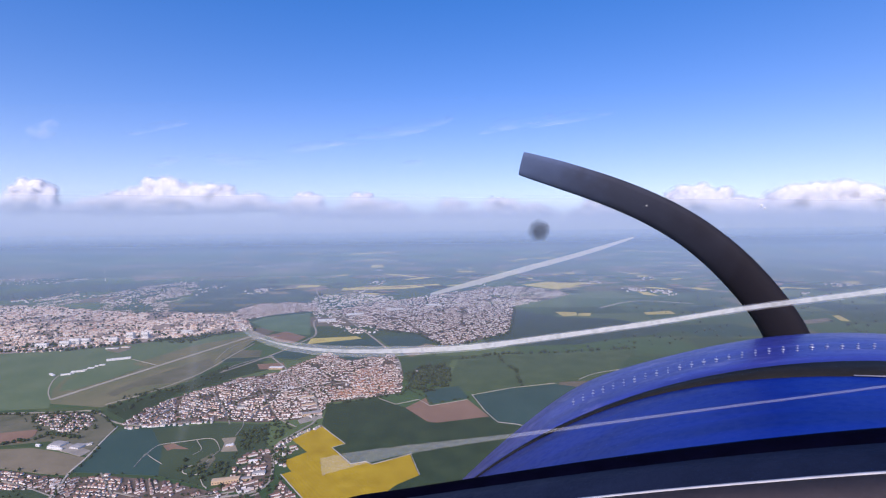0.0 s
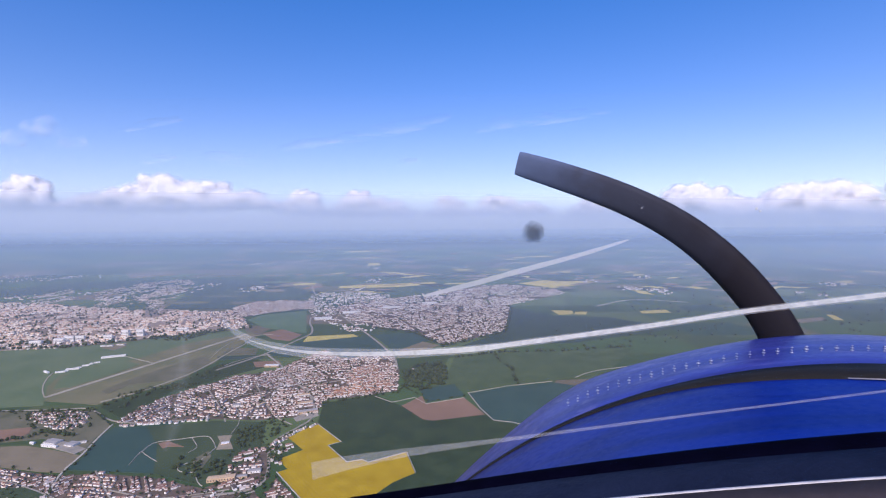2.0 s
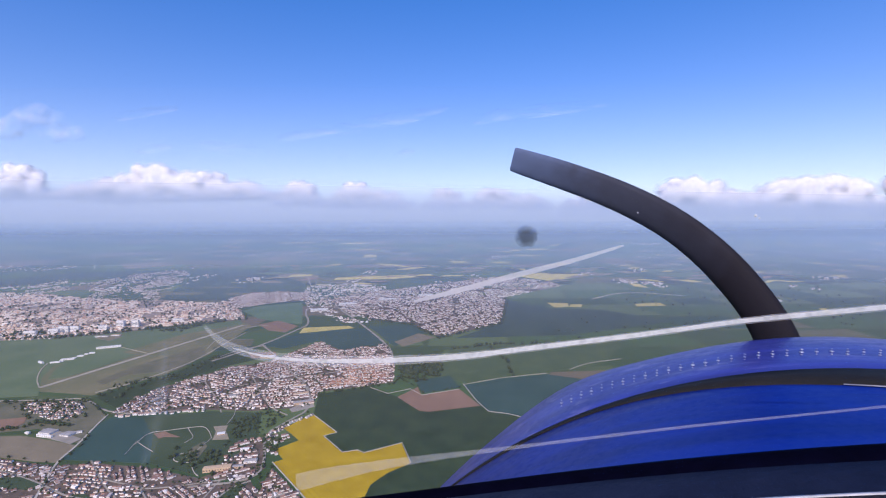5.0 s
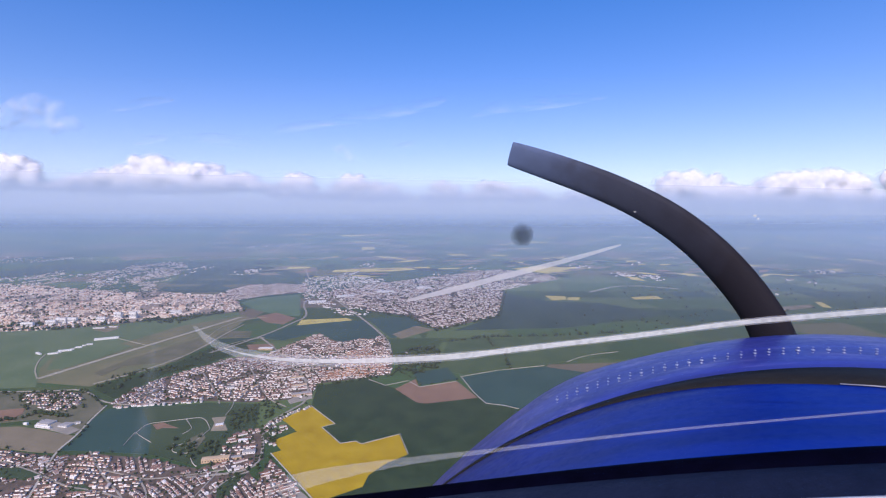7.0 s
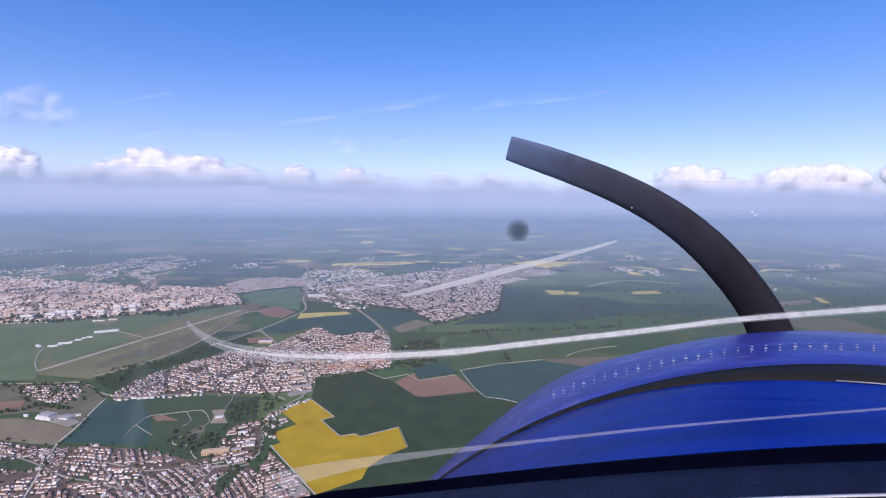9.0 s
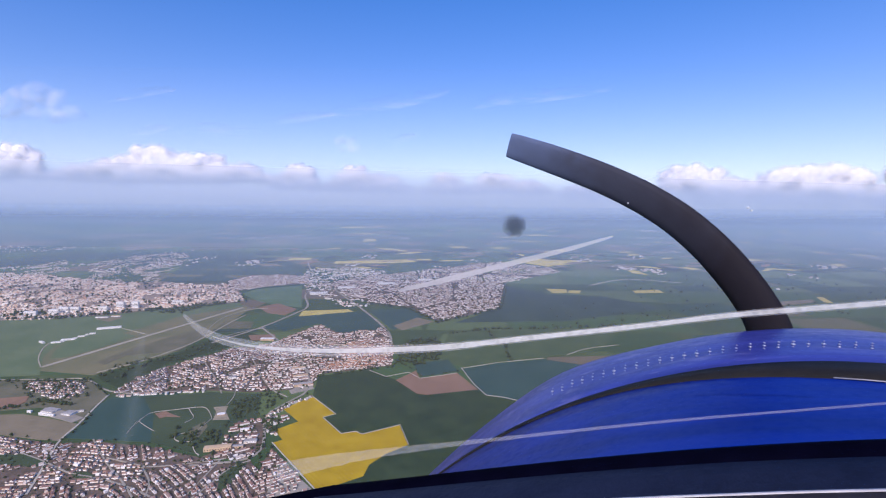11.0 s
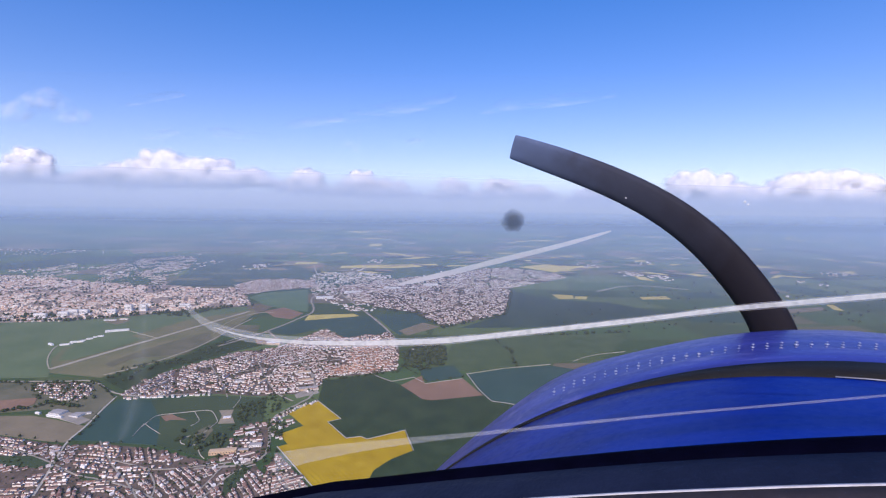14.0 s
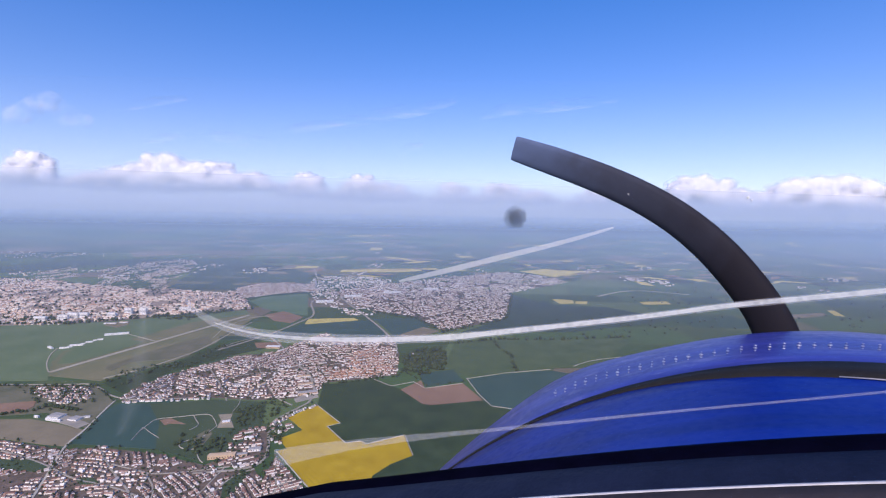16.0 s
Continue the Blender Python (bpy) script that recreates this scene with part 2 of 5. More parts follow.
# ---- shaping helpers ----
def mesh_ob(name, verts, faces, material, parent=None, smooth=False):
    me = bpy.data.meshes.new(name)
    me.from_pydata([tuple(v) for v in verts], [], faces)
    me.materials.append(material)
    if smooth:
        me.polygons.foreach_set("use_smooth", [True] * len(me.polygons))
    me.update()
    ob = new(name, me)
    if parent:
        ob.parent = parent
    return ob


def part(name, bm, material, parent, label="", smooth=False):
    me = bpy.data.meshes.new(name)
    bm.to_mesh(me)
    bm.free()
    me.materials.append(material)
    if smooth:
        me.polygons.foreach_set("use_smooth", [True] * len(me.polygons))
    ob = new(name, me)
    ob.parent = parent
    return tagged(ob, label)


NEAR, FAR = 3500.0, 4900.0


def lie(x, y, up=0.0):
    """A place on the land: a plain, raised and drawn in past NEAR to fit the camera's view."""
    if y <= NEAR:
        return Vector((x, y, up))
    reach = NEAR + (FAR - NEAR) * (1 - NEAR / y)
    s = reach / y
    return Vector((x * s, reach, EYE * (1 - s) + up))


def shrink(y):
    """Far land is drawn in towards the eye to fit the view; things on it shrink alike."""
    return 1.0 if y <= NEAR else (NEAR + (FAR - NEAR) * (1 - NEAR / y)) / y


def inside(poly, x, y):
    hit, j = False, len(poly) - 1
    for i in range(len(poly)):
        (xa, ya), (xb, yb) = poly[i], poly[j]
        if (ya > y) != (yb > y) and x < (xb - xa) * (y - ya) / (yb - ya) + xa:
            hit = not hit
        j = i
    return hit


def patch(name, poly, material, up, label, category="field", kind="structure"):
    """A field with a turned-down edge, cut finely enough to follow the land."""
    bm = bmesh.new()
    bm.faces.new([bm.verts.new((x, y, 0)) for x, y in poly])
    ys = [y for _, y in poly]
    if max(ys) > NEAR:
        y = NEAR
        while y < max(ys):
            if y > min(ys):
                bmesh.ops.bisect_plane(bm, geom=bm.faces[:] + bm.edges[:] + bm.verts[:], plane_co=(0, y, 0), plane_no=(0, 1, 0))
            y *= 1.08
    bmesh.ops.recalc_face_normals(bm, faces=bm.faces)
    if bm.faces[:] and sum(f.normal.z for f in bm.faces) < 0:
        bmesh.ops.reverse_faces(bm, faces=bm.faces)
    edge = [e for e in bm.edges if e.is_boundary]
    low = bmesh.ops.extrude_edge_only(bm, edges=edge)["geom"]
    low = {v for v in low if isinstance(v, bmesh.types.BMVert)}
    for v in bm.verts:
        v.co = lie(v.co.x, v.co.y, -0.2 if v in low else up)
    return tagged(part(name, bm, material, None), label, category, "", kind)


def strip(name, line, width, material, up, label, category="road", bends=2):
    """A road along a line, rounded at its bends."""
    pts = [Vector(p) for p in line]
    for _ in range(bends):
        cut = [pts[0]]
        for a, b in zip(pts, pts[1:]):
            cut += [a.lerp(b, 0.25), a.lerp(b, 0.75)]
        pts = cut + [pts[-1]]
    verts, faces = [], []
    for i, p in enumerate(pts):
        d = (pts[min(i + 1, len(pts) - 1)] - pts[max(i - 1, 0)]).normalized()
        side = Vector((-d.y, d.x)) * width / 2
        for q, z in ((p + side * 1.05, -0.2), (p + side, up), (p - side, up), (p - side * 1.05, -0.2)):
            verts.append(lie(q.x, q.y, z))
    for i in range(len(pts) - 1):
        for k in range(3):
            a = i * 4 + k
            faces.append((a, a + 1, a + 5, a + 4))
    return tagged(mesh_ob(name, verts, faces, material), label, category, "", "structure")


# ---- the land ----
def land():
    xs = [-9000, -6000, -4500] + list(range(-3600, 3601, 400)) + [4500, 6000, 9000]
    ys = [-5000, -3000, -1500] + list(range(0, 3500, 350))
    y = NEAR
    while y < 150000:
        ys.append(y)
        y *= 1.09
    verts, faces = [], []
    for y in ys:
        for x in xs:
            verts.append(lie(x * max(1.0, y / NEAR), y))
    w = len(xs)
    for j in range(len(ys) - 1):
        for i in range(w - 1):
            a = j * w + i
            faces.append((a, a + 1, a + w + 1, a + w))
    return tagged(mesh_ob("ground", verts, faces, M["ground"], smooth=True), "green farmland plain, its far part raised to fit the camera's view", "ground", "", "structure")


land()


def farmland():
    """Small fields side by side, all over the plain and its raised far part."""
    rng = random.Random(5)
    verts, faces = [], []
    y = 700.0
    while y < 60000:
        dy = 230 + y * 0.05
        if y < NEAR < y + dy * 1.3:
            dy = NEAR - y  # no field lies across the fold where the land starts to rise
        x = -1.35 * y - 500
        while x < 1.35 * y + 500:
            dx = rng.uniform(0.7, 2.2) * (230 + y * 0.03)
            gap = 5 + y * 0.0008
            sk = rng.uniform(-0.2, 0.2) * dx
            cut = rng.uniform(0.0, 0.25) * dy
            q = [(x + gap, y + gap), (x + dx - gap, y + gap + cut * 0.4), (x + dx - gap + sk, y + dy - gap), (x + gap + sk, y + dy - gap - cut)]
            k = len(verts)
            verts += [lie(a, b, 0.3 + 0.06 * (len(faces) % 5)) for a, b in q]
            faces.append((k, k + 1, k + 2, k + 3))
            x += dx
        y += dy
    return tagged(mesh_ob("farmland", verts, faces, M["fields"]), "patchwork of green, brown and yellow crop fields", "fields", "", "stuff")


farmland()


def far_streaks(name, label, mat, count, seed):
    """Pale and yellow fields that show as thin streaks on the far plain."""
    rng = random.Random(seed)
    verts, faces = [], []
    for _ in range(count):
        y = 4200 * (1 + 3.2 * rng.random() ** 1.6)
        x = y * rng.uniform(-0.5, 1.15)
        if x < 0.1 * y and rng.random() < 0.35:
            continue
        w, d, sk = rng.uniform(0.012, 0.05) * y, rng.uniform(0.02, 0.06) * y, rng.uniform(-0.05, 0.05) * y
        k = len(verts)
        verts += [lie(*p, 1.5) for p in ((x, y), (x + w, y + 0.2 * d), (x + w + sk, y + d), (x + sk, y + 0.9 * d))]
        faces.append((k, k + 1, k + 2, k + 3))
    return tagged(mesh_ob(name, verts, faces, M[mat]), label, "fields", "", "stuff")


M["dark_wood"] = surface("dark woodland", (0.014, 0.026, 0.014), (0.030, 0.046, 0.024), 0.004, 0.95, fine=0.03)
far_streaks("far_woods", "thin dark woods on the far plain", "dark_wood", 210, 9)
far_streaks("rapeseed_fields", "thin yellow rapeseed fields on the far plain", "rape_pale", 84, 3)
far_streaks("fallow_fields", "thin pale fallow fields on the far plain", "tan", 230, 4)
far_streaks("ploughed_fields", "thin brown fields on the far plain", "soil", 40, 6)

FIELDS = [
    ("woodland_slope", "slope", "dark blue-green wooded slope behind the city", [(-2154.2, 3450.3), (-2641.0, 4797.3), (-2512.4, 5342.7), (-1935.2, 5031.0), (-1397.3, 4487.0), (-1204.2, 3907.3), (-1582.1, 3741.1), (-1626.8, 3441.4), (-1864.1, 3409.4)]),
    ("woodland_slope", "slope", "dark blue-green wooded slope behind the city", [(-2149.3, 3608.7), (-2509.8, 4661.3), (-1993.2, 4463.4), (-1283.9, 4290.2), (-1199.3, 3844.6), (-1640.1, 3768.9), (-1615.4, 3416.9)]),
    ("woodland_slope", "slope", "dark blue-green wood at the foot of the hills", [(-4521.7, 4363.2), (-4278.1, 5258.5), (-3093.2, 5564.9), (-2191.1, 5358.0), (-2149.9, 4818.3), (-2778.5, 4993.4), (-3557.5, 4572.8), (-4225.3, 3931.8)]),
    ("rough_meadow", "rough", "pale rough meadow round the hamlet", [(-1650.5, 1502.5), (-1278.9, 1487.7), (-1201.2, 1508.4), (-1041.3, 1382.2), (-1024.2, 1295.4), (-991.3, 1205.6), (-1173.7, 1293.7), (-1373.9, 1241.5)]),
    ("rapeseed_field", "rape", "bright yellow flowering rapeseed field beside the village", [(-412.5, 1394.1), (-309.5, 1270.7), (-341.0, 1249.3), (-268.1, 1157.2), (-230.6, 1169.6), (-211.6, 1154.8), (-119.7, 1208.3), (-88.5, 1104.9), (-138.2, 1062.4), (-171.1, 1013.7), (-176.3, 969.3), (-261.0, 914.3), (-281.8, 937.5), (-427.4, 1109.8), (-408.3, 1123.9), (-447.9, 1173.5), (-399.9, 1225.0), (-467.2, 1298.0)]),
    ("crop_field", "crop", "wide dark green young crop field", [(-436.4, 1559.8), (-271.9, 1633.9), (-164.7, 1532.4), (-84.7, 1419.8), (-53.9, 1411.4), (111.7, 1458.3), (129.9, 1413.7), (230.5, 1372.6), (452.8, 1335.2), (137.8, 898.7), (-90.9, 865.0), (-261.0, 914.3), (-176.3, 969.3), (-171.1, 1013.7), (-138.2, 1062.4), (-88.5, 1104.9), (-119.7, 1208.3), (-211.6, 1154.8), (-230.6, 1169.6), (-268.1, 1157.2), (-341.0, 1249.3), (-309.5, 1270.7), (-409.0, 1394.1)]),
    ("ploughed_field", "soil", "bare reddish-brown ploughed field", [(-164.7, 1532.4), (-101.0, 1624.9), (-82.6, 1548.9), (47.5, 1604.5), (111.7, 1458.3), (-53.9, 1411.4), (-84.7, 1419.8)]),
    ("crop_field", "teal", "blue-green crop field edged by a chalky track", [(63.0, 1644.5), (209.5, 1713.4), (391.7, 1761.4), (583.8, 1675.8), (459.2, 1355.0), (231.2, 1376.7), (130.3, 1418.0)]),
    ("crop_field", "teal", "blue-green crop field below a road", [(-1022.0, 1369.9), (-919.7, 1367.0), (-813.9, 1247.6), (-732.5, 1104.1), (-885.5, 1116.4), (-967.7, 1121.2), (-971.5, 1180.4), (-1015.4, 1288.1)]),
    ("meadow", "lawn", "green park meadow crossed by footpaths", [(-922.3, 1371.1), (-737.0, 1416.1), (-571.8, 1405.0), (-523.9, 1250.8), (-543.4, 1071.4), (-587.1, 1050.7), (-732.5, 1104.1), (-813.9, 1247.6)]),
    ("dry_field", "tan", "dry tan field beside the estate", [(-1366.7, 1234.7), (-1185.2, 1250.5), (-1115.5, 1234.1), (-988.3, 1196.0), (-967.6, 1107.3), (-1024.2, 1112.3), (-1289.4, 1161.8)]),
    ("airfield_grass", "grass", "mown yellowish grass of the airfield", [(-1452.8, 1589.0), (-1590.8, 1757.5), (-1674.2, 1901.3), (-1520.7, 2112.1), (-1420.7, 2472.1), (-1170.2, 2674.7), (-1101.0, 2588.2), (-1057.2, 2028.5), (-1089.2, 1765.3), (-1213.0, 1549.2)]),
    ("meadow", "pasture", "green meadow between airfield and city", [(-2418.1, 2226.7), (-2020.5, 2312.4), (-1818.1, 2387.8), (-1573.9, 2521.9), (-1230.1, 2735.3), (-1167.3, 2630.0), (-1378.5, 2397.1), (-1469.0, 2075.3), (-1615.9, 1871.4), (-1546.4, 1731.7), (-1397.9, 1546.7), (-1655.7, 1507.4), (-2500.0, 1560.0), (-2900.0, 2240.0)]),
    ("crop_field", "crop", "dark green strip field below the airfield", [(-1188.0, 1528.8), (-1073.4, 1739.0), (-1027.3, 1994.2), (-925.2, 2104.1), (-761.7, 2016.2), (-894.0, 1868.2), (-1028.7, 1664.2), (-1060.2, 1443.4)]),
    ("crop_field", "teal", "dark blue-green field between the roads", [(-887.3, 2173.3), (-783.0, 2434.6), (-503.2, 2518.7), (-443.3, 2533.5), (-274.4, 2185.0), (-477.1, 2093.5), (-630.3, 2273.1), (-749.4, 2126.5)]),
    ("crop_field", "teal", "dark blue-green field beside the town", [(-431.3, 2575.1), (-197.4, 2608.8), (-114.3, 2423.9), (-236.9, 2165.6), (-258.1, 2185.3)]),
    ("rapeseed_field", "rape_pale", "narrow yellow rapeseed strip by the road", [(-775.2, 2409.9), (-790.8, 2539.4), (-548.6, 2586.5), (-505.9, 2532.1)]),
    ("fallow_field", "tan", "pale tan fallow field", [(-253.0, 2237.3), (-143.6, 2410.9), (-51.9, 2329.7), (-201.0, 2156.3)]),
    ("crop_field", "fresh", "green field beyond the airfield", [(-1333.6, 3011.8), (-1306.3, 3174.1), (-1043.2, 3337.9), (-823.0, 2623.3), (-973.1, 2679.3), (-1142.1, 2785.9)]),
    ("ploughed_field", "soil", "reddish bare soil beside a crossroads", [(-1074.3, 2617.5), (-996.1, 2725.2), (-835.2, 2580.0), (-855.0, 2433.1), (-964.3, 2482.0)]),
    ("crop_field", "slope", "dark blue-green wood-edged field", [(451.7, 3429.9), (678.6, 3104.9), (1039.4, 3036.3), (1322.6, 2687.7), (638.7, 2367.1), (282.0, 2336.5), (49.1, 2309.0), (336.8, 2664.9)]),
    ("meadow", "lush", "green meadow beside the copse", [(18.9, 2102.6), (208.9, 2174.0), (891.9, 2259.7), (656.7, 1893.7), (255.2, 1733.2), (78.5, 1668.4), (-27.2, 1728.9)]),
    ("rapeseed_field", "rape_pale", "long yellow rapeseed strip on the plain", [(-1111.9, 4584.3), (-1132.0, 4765.5), (-566.4, 4936.1), (-170.6, 5056.6), (-117.3, 4905.4), (-534.0, 4652.1)]),
    ("rapeseed_field", "rape_pale", "yellow rapeseed field on the plain", [(727.8, 3297.4), (869.6, 3279.0), (843.9, 3150.0), (741.2, 3126.7)]),
    ("rapeseed_field", "rape_pale", "yellow rapeseed field on the plain", [(878.3, 3235.4), (962.9, 3237.7), (924.3, 3131.7), (847.8, 3150.1)]),
    ("rapeseed_field", "rape_pale", "distant yellow rapeseed field", [(729.9, 4892.2), (1055.1, 5164.6), (1387.6, 4776.5), (1003.7, 4497.8)]),
    ("rapeseed_field", "rape_pale", "distant yellow rapeseed field", [(951.3, 4951.2), (1361.4, 5124.3), (1582.4, 4928.4), (1209.7, 4769.2)]),
    ("rapeseed_field", "rape_pale", "distant yellow rapeseed field", [(-974.9, 6340.1), (-709.7, 6192.6), (-440.1, 5834.3), (-667.5, 5822.7)]),
    ("rapeseed_field", "rape_pale", "distant yellow rapeseed field", [(-1380.1, 7859.8), (-1190.0, 7873.0), (-1100.4, 7398.2), (-1295.6, 7274.4)]),
    ("rapeseed_field", "rape_pale", "distant yellow rapeseed field", [(3053.7, 5092.8), (3167.9, 4995.6), (3086.6, 4753.9), (2983.7, 4795.5)]),
    ("rapeseed_field", "rape_pale", "distant yellow rapeseed field", [(803.3, 5627.1), (966.2, 5571.1), (914.6, 5385.1), (749.9, 5437.2)]),
    ("rapeseed_field", "rape_pale", "distant yellow rapeseed field", [(1290.0, 6144.3), (1615.4, 6239.3), (1593.7, 6010.5), (1280.3, 5922.2)]),
    ("rapeseed_field", "rape_pale", "distant yellow rapeseed field", [(1710.8, 4326.0), (1787.4, 4253.9), (1770.3, 4009.8), (1676.2, 4107.4)]),
    ("rapeseed_field", "rape_pale", "distant yellow rapeseed field", [(1331.0, 3248.0), (1534.4, 3297.9), (1524.2, 3189.3), (1316.4, 3162.9)]),
    ("rapeseed_field", "rape_pale", "distant yellow rapeseed field", [(-1596.6, 5991.2), (-1450.0, 6313.6), (-1391.3, 6155.5), (-1530.3, 5848.9)]),
    ("fallow_field", "tan", "distant pale fallow field", [(-1904.9, 5032.4), (-1665.2, 5151.6), (-1358.3, 4952.4), (-1328.7, 4757.2), (-1667.2, 4790.5)]),
    ("fallow_field", "tan", "distant pale fallow field", [(-4527.1, 6393.1), (-3988.8, 6604.4), (-3574.8, 6036.8), (-3939.7, 5655.4)]),
    ("fallow_field", "tan", "distant pale fallow field", [(1973.8, 2862.4), (2398.0, 2996.5), (2363.3, 2906.3), (1976.3, 2764.6)]),
    ("rapeseed_field", "rape_pale", "distant yellow rapeseed field", [(2489.5, 3074.3), (2536.1, 3075.6), (2451.6, 2891.2), (2407.4, 2907.4)]),
    ("yard", "road", "grey paved trading yard", [(-1136.5, 1251.0), (-1160.7, 1293.8), (-1095.4, 1276.3), (-1001.1, 1231.9), (-1008.4, 1202.2)]),
    ("yard", "road", "pale car park beside the village", [(-495.8, 1432.4), (-453.8, 1518.4), (-421.6, 1451.5), (-479.9, 1406.2)]),
    ("yard", "road", "pale paved yard near the rapeseed field", [(-384.7, 987.0), (-336.5, 983.0), (-277.3, 921.8), (-300.9, 891.6), (-360.6, 891.1)]),
    ("yard", "soil", "brown worn ground in the park", [(-820.5, 1262.3), (-799.3, 1277.2), (-776.0, 1262.8), (-735.1, 1241.9), (-779.3, 1243.8), (-788.2, 1232.1)]),
    ("yard", "sand", "sandy court round the clubhouse", [(-675.5, 1306.9), (-636.3, 1314.9), (-627.2, 1281.5), (-593.4, 1229.6), (-638.3, 1225.8), (-651.1, 1274.0)]),
    ("crop_field", "teal", "small blue-green field below the copse", [(-116.0, 1696.0), (16.2, 1742.5), (52.0, 1621.4), (-79.5, 1564.7)]),
    ("dry_field", "rough", "rough grass in the park", [(-672.2, 1176.1), (-655.3, 1217.6), (-631.9, 1187.1), (-625.4, 1131.0), (-658.9, 1145.5)]),
    ("green", "lawn", "small green between the houses of the estate", [(-1155.8, 1035.7), (-989.3, 1042.1), (-914.6, 1014.1), (-918.0, 991.3), (-1121.2, 1003.0)]),
    ("green", "lawn", "small green between the houses of the estate", [(-827.2, 970.2), (-790.8, 974.8), (-756.4, 953.9), (-798.2, 949.5)]),
    ("green", "lawn", "small green between the houses of the estate", [(-492.7, 966.6), (-473.9, 1022.7), (-452.4, 1018.2), (-453.8, 936.1), (-465.1, 897.7)]),
    ("fallow_field", "soil", "brown bare earth beside the estate", [(-1457.9, 1320.7), (-1277.4, 1371.0), (-1249.9, 1331.0), (-1249.5, 1285.5), (-1403.3, 1269.2)]),
    ("airfield_grass", "pasture", "darker mown strip of the airfield", [(-1584.4, 1842.0), (-1596.6, 1959.0), (-1494.5, 2074.9), (-1382.2, 2022.7), (-1413.7, 1844.8), (-1455.5, 1726.6), (-1503.3, 1706.6)]),
    ("airfield_grass", "rough", "brownish worn grass of the airfield", [(-1300.4, 1678.5), (-1276.8, 1847.0), (-1205.0, 2043.6), (-1152.8, 2148.2), (-1064.7, 2028.3), (-1073.1, 1814.1), (-1244.1, 1749.5), (-1251.4, 1649.1)]),
    ("crop_field", "slope", "narrow dark strip field by the crossroads", [(-1058.9, 2082.8), (-1095.0, 2139.5), (-923.4, 2162.5), (-860.1, 2105.3)]),
    ("fallow_field", "rough", "narrow brownish strip field by the crossroads", [(-1088.8, 2159.4), (-1107.9, 2296.9), (-961.8, 2288.6), (-927.5, 2172.5)]),
    ("yard", "tan", "pale apron beside the hangars", [(-1771.5, 2306.1), (-1806.1, 2363.8), (-1703.7, 2402.5), (-1665.9, 2331.3), (-1674.6, 2263.2)]),
    ("yard", "soil", "reddish yard of the works beside the crossroads", [(-843.9, 1972.1), (-886.4, 2049.4), (-776.2, 2069.5), (-731.9, 1982.4)]),
]
for k, (name, mat, label, poly) in enumerate(FIELDS):
    patch(name, poly, M[mat], 0.65 + 0.02 * k, label)

